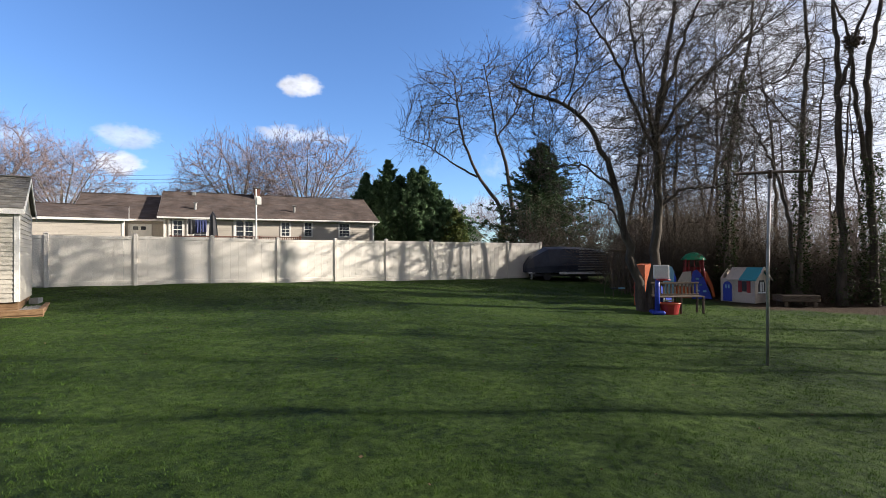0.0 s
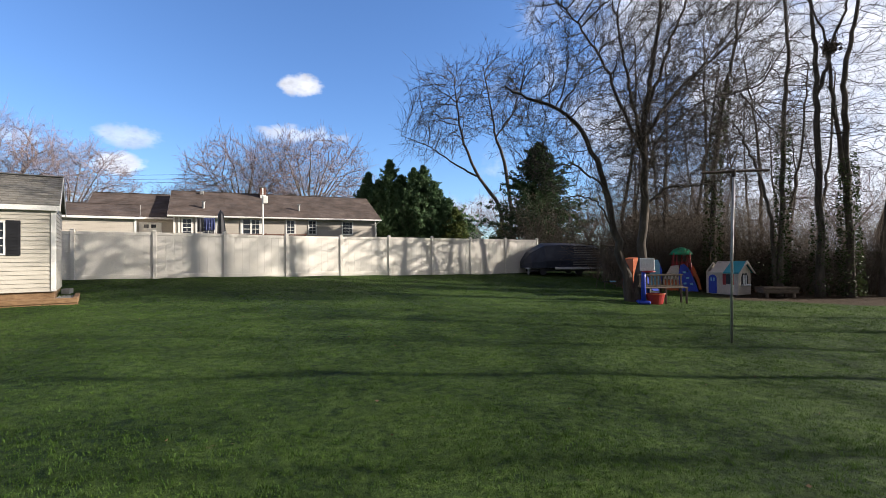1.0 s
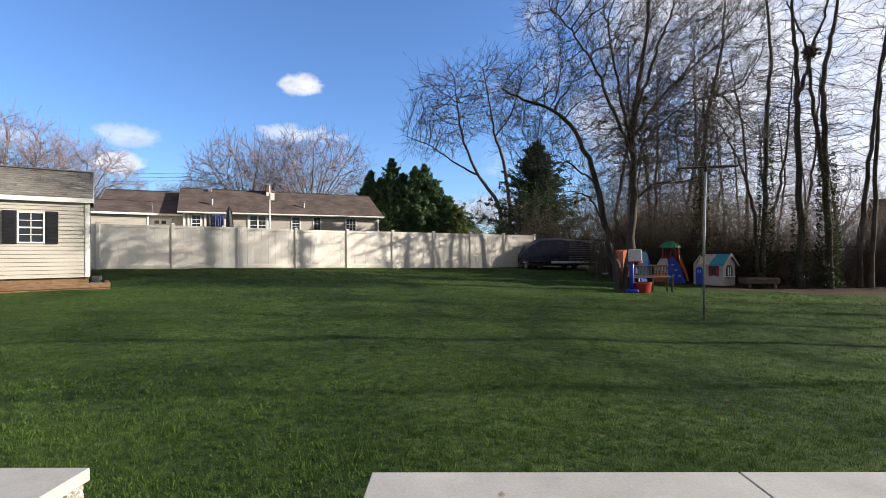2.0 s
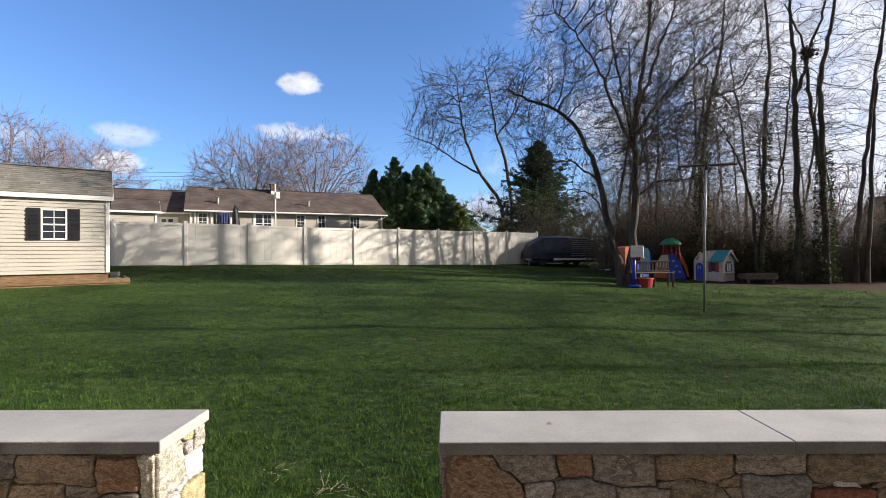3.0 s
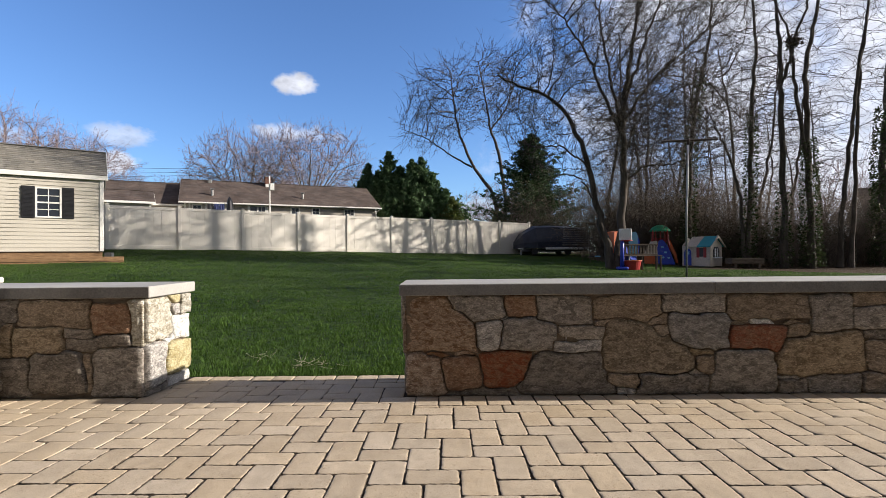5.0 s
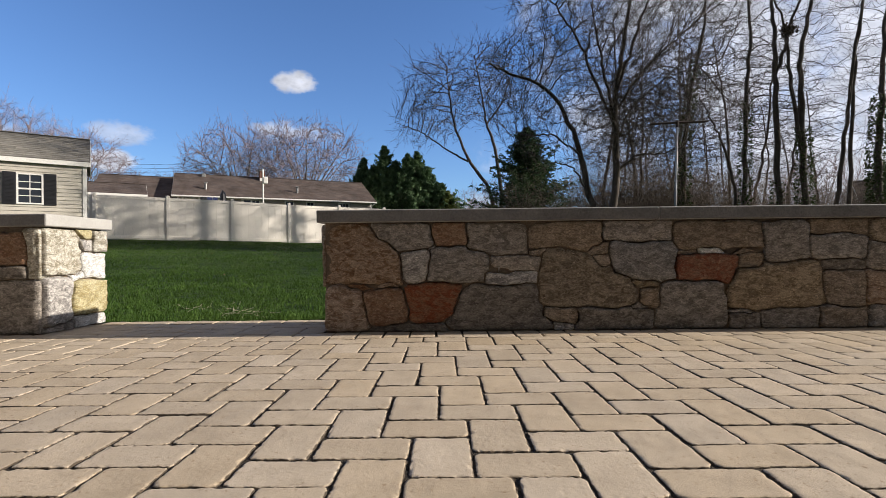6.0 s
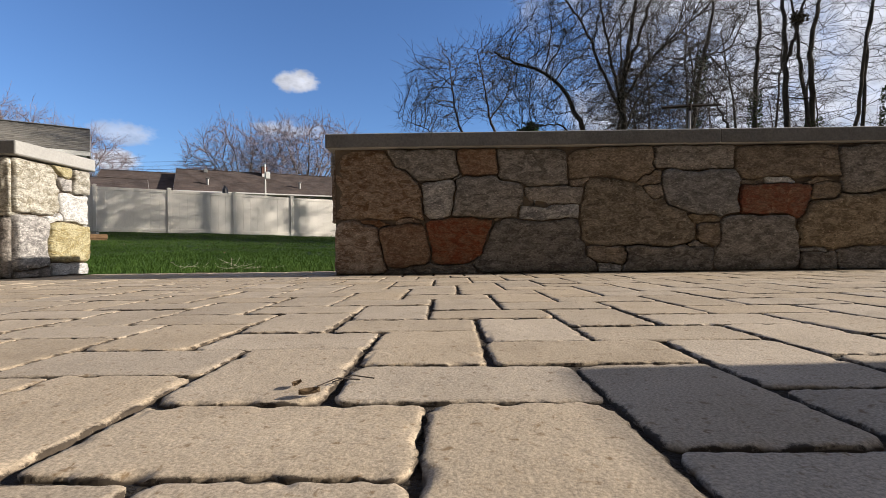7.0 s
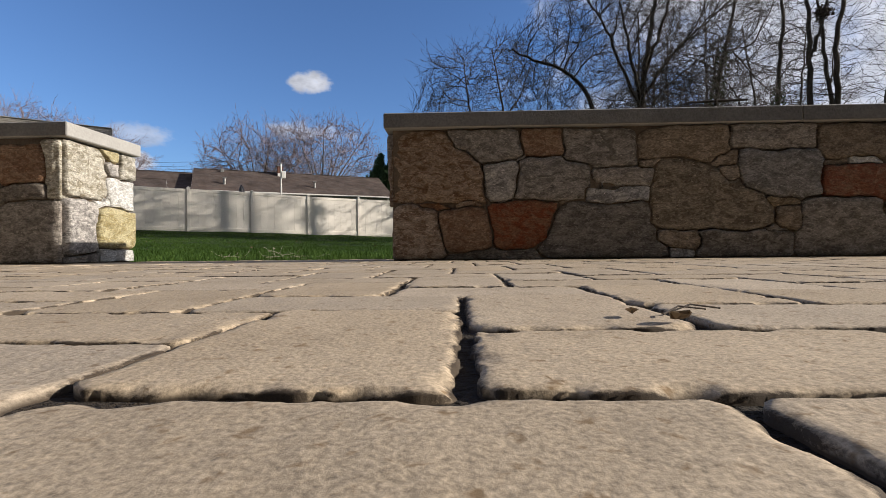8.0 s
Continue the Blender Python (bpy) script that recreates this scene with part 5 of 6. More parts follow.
def conifer(name, at, height, width, label, seed, mat, tiers=34, droop=0.35, lobes=1.0, needle=0.10, each=16, trunk=0.18, shape=0.8, upward=0.0, slim=0.6, ragged=0.4):
    """An evergreen: a trunk, whorls of limbs, and foliage sprays along every limb."""
    rng = np.random.default_rng(seed)
    tree = thing(name, pose(*at), label, "evergreen tree")
    part("trunk", Shape().tube([(0, 0, -0.3), (0.03, 0, height * 0.5), (0, 0, height * 0.97)], [trunk, trunk * 0.6, 0.02], 8), BARK, tree, smooth=True)
    starts, ways, lens = [], [], []
    for i in range(tiers):
        f = (i + rng.random()) / tiers
        z = height * (0.06 + 0.93 * f)
        reach = width / 2 * (1 - f) ** shape * (0.95 - ragged / 2 + ragged * rng.random()) + 0.12
        n = int(6 + 7 * (1 - f))
        for a in rng.uniform(0, 2 * np.pi, n):
            starts.append((0, 0, z)), ways.append((math.cos(a), math.sin(a), 0.12 - droop + 0.35 * f)), lens.append(reach * rng.uniform(0.6, 1.15))
    s, w, ln = np.array(starts, float), np.array(ways), np.array(lens)
    pts, rad = grow(s, w, ln, np.full(len(s), 0.03), 5, 0.09, 0.06, rng)
    part("branchwork", array_mesh("branchwork", *tube_arrays(pts, rad, 3), BARK, True), BARK, tree)
    t = np.linspace(0.25, 1.0, 6)
    k = t * 5
    i = np.minimum(k.astype(int), 4)
    c = pts[:, i] * (1 - (k - i))[None, :, None] + pts[:, i + 1] * (k - i)[None, :, None]
    c = c.reshape(-1, 3)
    fall = np.repeat(0.25 + 0.75 * np.clip(1 - c[:, 2] / height, 0, 1), each)[:, None]
    v, f = leaf_cloud(c, needle, rng, each, np.array([0.16, 0.16, 0.09]) * lobes * fall, 0.5, upward, slim)
    part("foliage", array_mesh("foliage", v, f, mat), mat, tree)
    return tree


def plant_evergreens():
    conifer("spruce", (7.45, 38.5, 0.7), 9.9, 11.0, "dark green spruce beyond the fence", 71, NEEDLE, 50, 0.2, 1.4, 0.20, 11, shape=0.9, slim=0.24, ragged=0.7)
    text = "dense dark green cedar beside the neighbour's house"
    for k, (x, y, top, wide) in enumerate(((-8.1, 47.0, 8.2, 3.2), (-7.4, 46.4, 9.6, 3.2), (-6.5, 46.8, 8.9, 3.8), (-5.3, 46.0, 10.8, 3.8), (-4.3, 46.5, 9.4, 4.0), (-3.0, 46.0, 9.9, 3.6), (-2.1, 46.4, 10.2, 3.8), (-1.1, 45.8, 8.6, 3.6), (0.2, 45.6, 6.9, 3.6))):
        conifer("cedar", (x, y, 1.0), top - 1.0, wide * 1.65, text, 80 + k, CEDAR, 44, -0.45, 1.0, 0.24, 9, shape=0.86, upward=0.8, slim=0.22, ragged=1.1)
    conifer("arborvitae", (0.9, 44.0, 1.0), 5.0, 3.6, "yellow-green evergreen shrub lit by the sun", 90, CEDAR_LIT, 18, -0.35, 1.8, 0.11, 9)
    conifer("arborvitae", (4.9, 41.5, 0.8), 3.6, 3.4, "yellow-green evergreen shrub lit by the sun", 91, CEDAR_LIT, 14, -0.35, 1.8, 0.11, 9)
    conifer("arborvitae", (22.5, 22.5, -0.1), 4.6, 2.6, "dark green evergreen at the wood's edge", 93, CEDAR, 18, -0.3, 1.4, 0.09, 9)


plant_evergreens()


def build_far_houses():
    """Roofs glimpsed between the trees."""
    for at, turn, wide, deep, z0, ze, zr, roof, label in (((4.2, 60, 0), 95, 6.0, 3.2, 1.5, 4.4, 5.9, SIDING_FAR, "small white gabled house far beyond the fence"),
                                                    ((17.0, 38, 0), 18, 7, 7, 0.0, 2.7, 5.0, ROOF_GREY, "grey-roofed house glimpsed through the wood"),
                                                    ((27.3, 28.8, 0), -30, 9, 7, 0.0, 2.7, 4.9, ROOF_BROWN, "dark-roofed tan house glimpsed through the wood")):
        h = thing("far_house", pose(*at, 0, 0, turn), label, "house")
        part("wall", gable_body(Shape(), wide, deep, z0, ze, zr), WHITE if roof is SIDING_FAR else SIDING_FAR, h)
        gable_roof(h, wide, deep, ze, zr, 0.3, roof if roof is not SIDING_FAR else ROOF_GREY, 0.3, 0.6, 50)
        window(h, wide * 0.3, ze - 1.6, 0.9, 1.1, 2, 4, frame=0.1)
        window(h, wide * 0.65, ze - 1.6, 0.9, 1.1, 2, 4, frame=0.1)


build_far_houses()


# ---- things on the lawn ----
def build_line_post():
    post = thing("clothesline_post", pose(6.22, 9.85, float(rise(6.22, 9.85))), "tall grey steel clothesline post with a crossbar in the lawn", "clothesline post")
    part("shaft", Shape().tube([(0, 0, -0.2), (0.02, -0.02, 1.8), (0.07, -0.05, 3.58)], 0.026, 12), STEEL, post, smooth=True)
    bar = part("crossbar", Shape().tube([(-0.60, -0.05, 3.55), (0.07, -0.05, 3.58), (0.80, -0.05, 3.60)], 0.030, 8), RUST, post, "dark iron crossbar")
    for x in (-0.55, -0.2, 0.3, 0.72):
        part("hook", Shape().tube([(x, -0.05, 3.54), (x, -0.05, 3.48), (x + 0.02, -0.05, 3.46), (x + 0.04, -0.05, 3.48)], 0.006, 5), RUST, bar)
    part("collar", Shape().tube([(0.066, -0.05, 3.46), (0.07, -0.05, 3.62)], 0.040, 10), RUST, post)


build_line_post()


def on(x, y, turn=0.0, dz=0.0):
    return pose(x, y, float(rise(x, y)) + dz, 0, 0, turn)


def build_hoop():
    h = thing("toy_basketball_hoop", on(7.12, 16.8, -10), "blue toy basketball hoop with a white backboard", "toy hoop")
    part("pole", Shape().tube([(0, 0, 0.04), (0.0, 0, 0.7), (0.02, 0.0, 1.35)], [0.085, 0.075, 0.06], 10), P_BLUE, h, smooth=True)
    part("base", Shape().box((-0.2, -0.25, 0), (0.2, 0.3, 0.12), c=0.04), P_BLUE, h)
    part("backboard", Shape().box((-0.12, -0.07, 1.15), (0.36, -0.02, 1.60), c=0.015), P_WHITE, h, "white plastic backboard")
    ring = [(0.13 + 0.2 * math.cos(a), -0.27 + 0.2 * math.sin(a), 1.13) for a in np.linspace(0, 2 * math.pi, 17)]
    part("rim", Shape().tube(ring, 0.02, 6), P_RED, h, "red rim")
    part("brace", Shape().box((0.05, -0.10, 1.1), (0.22, 0.0, 1.16), c=0.01), P_RED, h)


def build_tub():
    t = thing("toy_tub", on(7.55, 16.85, 8), "red plastic tub standing on the lawn", "tub")
    s = Shape()
    lower, upper = [], []
    for k in range(20):
        a = 2 * math.pi * k / 20
        lower.append((0.26 * math.cos(a), 0.2 * math.sin(a)))
        upper.append((0.34 * math.cos(a), 0.27 * math.sin(a)))
    rings = [(lower, 0.0), (upper, 0.36), ([(x * 0.94, y * 0.94) for x, y in upper], 0.36), ([(x * 0.93, y * 0.93) for x, y in lower], 0.03)]
    for pts, z in rings:
        s.v += [(x, y, z) for x, y in pts]
    for r in range(3):
        s.f += [(r * 20 + k, r * 20 + (k + 1) % 20, (r + 1) * 20 + (k + 1) % 20, (r + 1) * 20 + k) for k in range(20)]
    s.f += [tuple(reversed(range(20))), tuple(range(60, 80))]
    part("body", s, P_RED, t)
    part("lip", Shape().tube([(x * 1.01, y * 1.01, 0.36) for x, y in upper + upper[:1]], 0.015, 6), P_ORANGE, t)


def build_bench():
    b = thing("wooden_bench", on(7.95, 17.15, 4) @ Matrix.Diagonal((1, 1, 1.15, 1)), "old brown slatted wooden bench with dark legs", "bench")
    for i in range(4):
        part("slat", box((-0.80, -0.2 + i * 0.10, 0.47), (0.82, -0.12 + i * 0.10, 0.50), 0.006), OLDWOOD, b)
    for i in range(13):
        part("back_slat", box((-0.78 + i * 0.127, 0.2, 0.52), (-0.72 + i * 0.127, 0.225, 0.84), 0.004), OLDWOOD, b)
    for z in (0.50, 0.84):
        part("back_rail", box((-0.82, 0.19, z), (0.84, 0.235, z + 0.05), 0.006), OLDWOOD, b)
    for x in (-0.74, 0.0, 0.76):
        for y in (-0.18, 0.18):
            part("leg", box((x - 0.03, y - 0.03, 0), (x + 0.03, y + 0.03, 0.47), 0.006), RUST, b)


def build_toy_climber():
    c = thing("toy_climber", on(7.97, 17.9, -15) @ Matrix.Diagonal((0.5, 0.5, 1.0, 1)), "pale blue and white toy climber panel behind the bench", "toy climber")
    part("panel", Shape().prism([(-0.35, 0.5), (0.35, 0.5), (0.38, 1.35), (0.2, 1.52), (-0.1, 1.5), (-0.33, 1.3)], -0.04, 0.04), P_SKY, c)
    part("side_panel", Shape().prism([(-0.1, 0.45), (0.45, 0.45), (0.55, 1.1), (0.3, 1.5)], 0.2, 0.27), P_BLUE, c)
    for x in (-0.3, 0.32):
        part("leg", Shape().tube([(x, 0, 0), (x, 0, 0.6)], 0.05, 8), P_WHITE, c)
    part("cross_brace", box((-0.3, -0.02, 0.3), (0.32, 0.02, 0.36), 0.01), P_WHITE, c)
    s = thing("toy_slide", on(7.55, 19.0, 25), "small orange and blue toy slide behind the tree", "toy slide")
    part("tower", Shape().prism([(-0.22, 0), (0.22, 0), (0.25, 1.35), (0.1, 1.55), (-0.2, 1.5)], -0.25, 0.25), P_ORANGE, s)
    part("chute", Shape().prism([(0.2, 0.95), (0.28, 0.95), (1.15, 0.1), (1.15, 0.02), (1.05, 0.02)], -0.22, 0.22), P_BLUE, s)
    for y in (-0.24, 0.2):
        part("chute_side", Shape().prism([(0.2, 1.12), (1.15, 0.24), (1.15, 0.02), (1.05, 0.02), (0.2, 0.9)], y, y + 0.04), P_BLUE, s)
    for z in (0.35, 0.65, 0.95):
        part("step", box((-0.34, -0.2, z), (-0.2, 0.2, z + 0.05), 0.01), P_RED, s)


def build_play_tower():
    t = thing("play_tower", on(10.82, 21.9, -20) @ Matrix.Diagonal((0.74, 0.74, 1.0, 1)), "orange plastic play tower with a green roof and blue climbing wall", "play tower")
    for x in (-0.5, 0.5):
        for y in (-0.45, 0.45):
            part("post", Shape().tube([(x * 1.25, y * 1.2, 0), (x, y, 1.0), (x * 0.85, y * 0.85, 1.68)], [0.06, 0.05, 0.045], 8), P_RED, t, smooth=True)
    part("deck", box((-0.55, -0.5, 0.62), (0.55, 0.5, 0.70), 0.02), P_ORANGE, t)
    s = Shape()
    for r, z in ((0.68, 1.62), (0.62, 1.70), (0.45, 1.84), (0.2, 1.93), (0.03, 1.95)):
        s.v += [(r * math.cos(2 * math.pi * k / 12), r * 0.9 * math.sin(2 * math.pi * k / 12), z) for k in range(12)]
    for r in range(4):
        s.f += [(r * 12 + k, r * 12 + (k + 1) % 12, (r + 1) * 12 + (k + 1) % 12, (r + 1) * 12 + k) for k in range(12)]
    s.f += [tuple(reversed(range(12))), tuple(range(48, 60))]
    part("roof", s, P_GREEN, t, "domed green roof", smooth=True)
    for x in (-0.28, 0.0, 0.28):
        part("bar", Shape().tube([(x, -0.44, 0.7), (x, -0.40, 1.62)], 0.03, 6), P_RED, t)
    part("wall", box((-0.5, 0.42, 0.68), (0.5, 0.47, 1.3), 0.02), P_RED, t)
    part("slide", Shape().prism([(-0.1, 1.15), (0.1, 1.22), (0.4, 0.95), (0.75, 0.25), (0.85, 0.0), (-0.15, 0.0), (-0.2, 0.8)], -0.66, -0.52), P_BLUE, t, "blue climbing wall")
    for x, z in ((0.12, 0.8), (0.3, 0.55), (0.15, 0.3), (0.5, 0.28)):
        part("hold", Shape().box((x - 0.1, -0.69, z), (x + 0.06, -0.655, z + 0.08), c=0.015), P_SKY, t)
    part("chute", Shape().prism([(0.45, 1.2), (0.62, 1.15), (0.95, 0.5), (1.05, 0.1), (0.95, 0.05), (0.8, 0.45), (0.45, 0.95)], -0.35, 0.25), P_ORANGE, t)
    part("crawl_panel", Shape().prism([(-1.0, 0.55), (-0.62, 1.12), (-0.2, 1.15), (-0.15, 0.5)], -0.62, -0.54), P_BEIGE, t)
    part("low_panel", box((-1.0, -0.6, 0.0), (-0.2, -0.5, 0.5), 0.03), P_ORANGE, t)


def build_playhouse():
    m = on(12.38, 20.9, -57) @ Matrix.Diagonal((0.82, 0.82, 0.90, 1))
    h = thing("playhouse", m, "beige plastic playhouse with a teal roof, blue door and red shutters", "playhouse")
    w, d = 0.78, 0.62
    part("side_wall", box((-w, -d, 0), (w * 0.98, -d + 0.06, 1.08), 0.02), P_BEIGE, h)
    part("side_wall", box((-w, d - 0.06, 0), (w, d, 1.08), 0.02), P_BEIGE, h)
    for x in (-w - 0.002, w - 0.06):
        part("end_wall", Shape().prism([(-d, 0), (d, 0), (d, 1.08), (0, 1.5), (-d, 1.08)], 0, 0.06, pose(x + (0.0 if x < 0 else 0.062), 0, 0, 0, 0, 90)), P_BEIGE, h)
    for s in (-1, 1):
        for x0, x1, mat, text in ((-0.72, 0.18, P_BEIGE, "beige roof panel"), (0.18, 1.2, P_TEAL, "teal roof panel")):
            sl = Shape()
            lift = 0.004 if mat is P_TEAL else 0.0
            top, low, out = 1.56 + lift, 1.05 + lift, s * (d + 0.18)
            sl.add([(x0 * w, 0, top), (x1 * w, 0, top), (x1 * 0.96 * w, out, low), (x0 * 0.96 * w, out, low), (x0 * w, 0, top - 0.06), (x1 * w, 0, top - 0.06), (x1 * 0.96 * w, out, low - 0.06), (x0 * 0.96 * w, out, low - 0.06)],
                   [(0, 1, 2, 3), (7, 6, 5, 4), (2, 6, 7, 3), (0, 4, 5, 1), (1, 5, 6, 2), (3, 7, 4, 0)])
            part("roof_panel", sl, mat, h, text)
    part("rake", Shape().prism([(-d - 0.2, 0.97), (-d - 0.12, 0.97), (0, 1.47), (d + 0.12, 0.97), (d + 0.2, 0.97), (0, 1.6)], 0, 0.06, pose(w * 1.22, 0, 0, 0, 0, 90)), P_BEIGE, h)
    arch = [(-0.21, 0.04), (0.21, 0.04), (0.21, 0.72)] + [(0.21 * math.cos(a), 0.72 + 0.21 * math.sin(a)) for a in np.linspace(0.3, math.pi - 0.3, 7)] + [(-0.21, 0.72)]
    part("door_surround", Shape().prism([(x * 1.35, z * 1.08) for x, z in arch], -0.03, 0.02, pose(-w + 0.30, -d, 0)), P_BEIGE, h)
    door = part("door", Shape().prism(arch, -0.06, -0.032, pose(-w + 0.30, -d, 0)), P_BLUE, h, "arched blue door")
    for x in (-0.07, 0.07):
        part("pane", box((-w + 0.27 + x, -d - 0.068, 0.62), (-w + 0.34 + x, -d - 0.058, 0.78)), P_SKY, door)
    part("window_opening", box((0.16, -d - 0.006, 0.50), (0.42, -d + 0.004, 0.96)), P_DARK, h)
    for x in (0.02, 0.42):
        part("shutter", box((x, -d - 0.03, 0.46), (x + 0.17, -d - 0.004, 0.98), 0.01), P_RED, h, "red shutter")
    part("bay_window", Shape().prism([(-0.3, 0.48), (0.3, 0.48), (0.3, 0.82), (0.18, 1.0), (-0.18, 1.0), (-0.3, 0.82)], -0.004, 0.03, pose(w + 0.03, 0, 0, 0, 0, 90)), P_DARK, h)
    part("sill", box((w, -0.38, 0.42), (w + 0.16, 0.38, 0.48), 0.015), P_WHITE, h)
    for y in (-0.12, 0.1):
        part("curtain", box((w + 0.03, y - 0.07, 0.5), (w + 0.05, y + 0.05, 0.92), 0.01), P_WHITE, h)


def build_cart():
    c = thing("wooden_cart", on(13.62, 19.7, -6), "old grey wooden garden box on short legs", "garden box")
    for y in (-0.35, 0.33):
        for z in (0.22, 0.34):
            part("plank", box((-0.66, y, z), (0.66, y + 0.03, z + 0.11), 0.006), OLDWOOD, c)
    for x in (-0.66, 0.63):
        part("end_board", box((x, -0.32, 0.22), (x + 0.03, 0.33, 0.45), 0.006), OLDWOOD, c)
    part("floor", box((-0.64, -0.33, 0.2), (0.64, 0.34, 0.225)), OLDWOOD, c)
    for x in (-0.5, 0.5):
        for y in (-0.28, 0.28):
            part("leg", box((x - 0.05, y - 0.05, 0), (x + 0.05, y + 0.05, 0.22), 0.008), OLDWOOD, c)


def build_swings():
    f = thing("swing_set", on(7.6, 22.0, 18) @ Matrix.Diagonal((0.55, 0.6, 0.95, 1)), "small swing set with hanging ropes and two seats", "swing set")
    part("beam", Shape().tube([(-0.75, 0, 2.05), (0.75, 0, 2.05)], 0.05, 8), OLDWOOD, f)
    for x in (-0.75, 0.75):
        for y in (-0.55, 0.55):
            part("leg", Shape().tube([(x * 1.1, y, 0), (x, 0, 2.1)], 0.028, 6), OLDWOOD, f)
    for x, mat in ((-0.32, P_DARK), (0.34, P_SKY)):
        for dx in (-0.16, 0.16):
            part("rope", Shape().tube([(x + dx, 0, 2.05), (x + dx, -0.04, 0.36)], 0.014, 5), OLDWOOD, f)
        part("seat", box((x - 0.22, -0.16, 0.31), (x + 0.22, 0.10, 0.37), 0.02), mat, f)


def build_trailer():
    """The low covered trailer at the fence's far end."""
    t = thing("covered_trailer", on(6.85, 29.0, 4) @ Matrix.Diagonal((1, 1, 1.12, 1)), "low trailer under a dark blue tarpaulin with a white side rail", "trailer")
    s = Shape()
    prof = [(-2.3, 0.75, 0.55), (-1.9, 1.25, 1.1), (-1.1, 1.66, 1.3), (0.0, 1.68, 1.3), (1.2, 1.62, 1.3), (2.2, 1.5, 1.3)]
    for x, top, half in prof:
        s.v += [(x, -half, 0.38), (x, -half, 0.55 + (top - 0.55) * 0.15), (x, -half * 0.72, top * 0.92), (x, 0, top), (x, half * 0.72, top * 0.92), (x, half, 0.55), (x, half, 0.38)]
    for r in range(len(prof) - 1):
        s.f += [(r * 7 + k, r * 7 + k + 1, (r + 1) * 7 + k + 1, (r + 1) * 7 + k) for k in range(6)]
    s.f += [tuple(range(7)), tuple(reversed(range(35, 42)))]
    part("tarpaulin", s, TARP, t, "dark blue tarpaulin", smooth=False)
    for i in range(9):
        f = i / 8
        part("slat", box((0.45 + 0.2 * f, -1.36 + 0.40 * f, 0.52 + 0.12 * i), (2.1, -1.31 + 0.40 * f, 0.57 + 0.12 * i), 0.008), STEEL, t)
    part("side_rail", box((-0.6, -1.42, 0.30), (2.25, -1.33, 0.42), 0.015), P_WHITE, t, "white side rail")
    part("front_rail", box((-2.2, -0.95, 0.32), (-0.6, -0.85, 0.40), 0.015), P_WHITE, t)
    part("chassis", box((-1.9, -1.0, 0.18), (2.1, 1.0, 0.36), 0.03), P_DARK, t)
    for x in (-1.2, 0.9):
        for y in (-1.05, 0.95):
            s = Shape().tube([(x, y, 0.22), (x, y + 0.14, 0.22)], 0.22, 16)
            part("wheel", s, P_DARK, t)
    part("prop_leg", box((-2.0, -0.6, 0.0), (-1.9, -0.5, 0.34), 0.01), P_WHITE, t)


build_hoop(), build_tub(), build_bench(), build_toy_climber(), build_play_tower(), build_playhouse(), build_cart(), build_swings(), build_trailer()


# ---- on the patio ----
def build_chair():
    """A weathered white garden armchair with its side to the walls."""
    c = thing("garden_armchair", pose(-1.98, -0.32, 0.0, 0, 0, 0), "weathered white-painted wooden garden armchair on the patio", "chair")
    for y in (-0.28, 0.28):
        part("arm", box((-0.62, y - 0.05, 0.585), (0.02, y + 0.05, 0.615), 0.006), CHAIRWOOD, c)
        part("front_leg", box((-0.03, y - 0.02, 0.0), (0.02, y + 0.02, 0.585), 0.005), CHAIRWOOD, c)
        part("back_leg", box((-0.60, y - 0.02, 0.0), (-0.55, y + 0.02, 0.585), 0.005), CHAIRWOOD, c)
        for z in (0.12, 0.365):
            part("bolt", Shape().tube([(-0.005, y - 0.026, z), (-0.005, y - 0.014, z)], 0.006, 8), RUST, c)
        part("side_rail", box((-0.56, y - 0.018, 0.33), (-0.02, y + 0.018, 0.40), 0.005), CHAIRWOOD, c)
        part("foot_rail", box((-0.56, y - 0.018, 0.09), (-0.02, y + 0.018, 0.15), 0.005), CHAIRWOOD, c)
    for i in range(6):
        part("seat_slat", box((-0.56 + i * 0.09, -0.26, 0.40), (-0.49 + i * 0.09, 0.26, 0.42), 0.004), CHAIRWOOD, c)
    for i in range(5):
        y = -0.24 + i * 0.105
        part("back_slat", Shape().box((-0.02, y, 0.0), (0.0, y + 0.08, 0.64), m=pose(-0.27, 0, 0.36, 0, 0, 0) @ pose(0, 0, 0, 0, 24, 0), c=0.004), CHAIRWOOD, c)


build_chair()


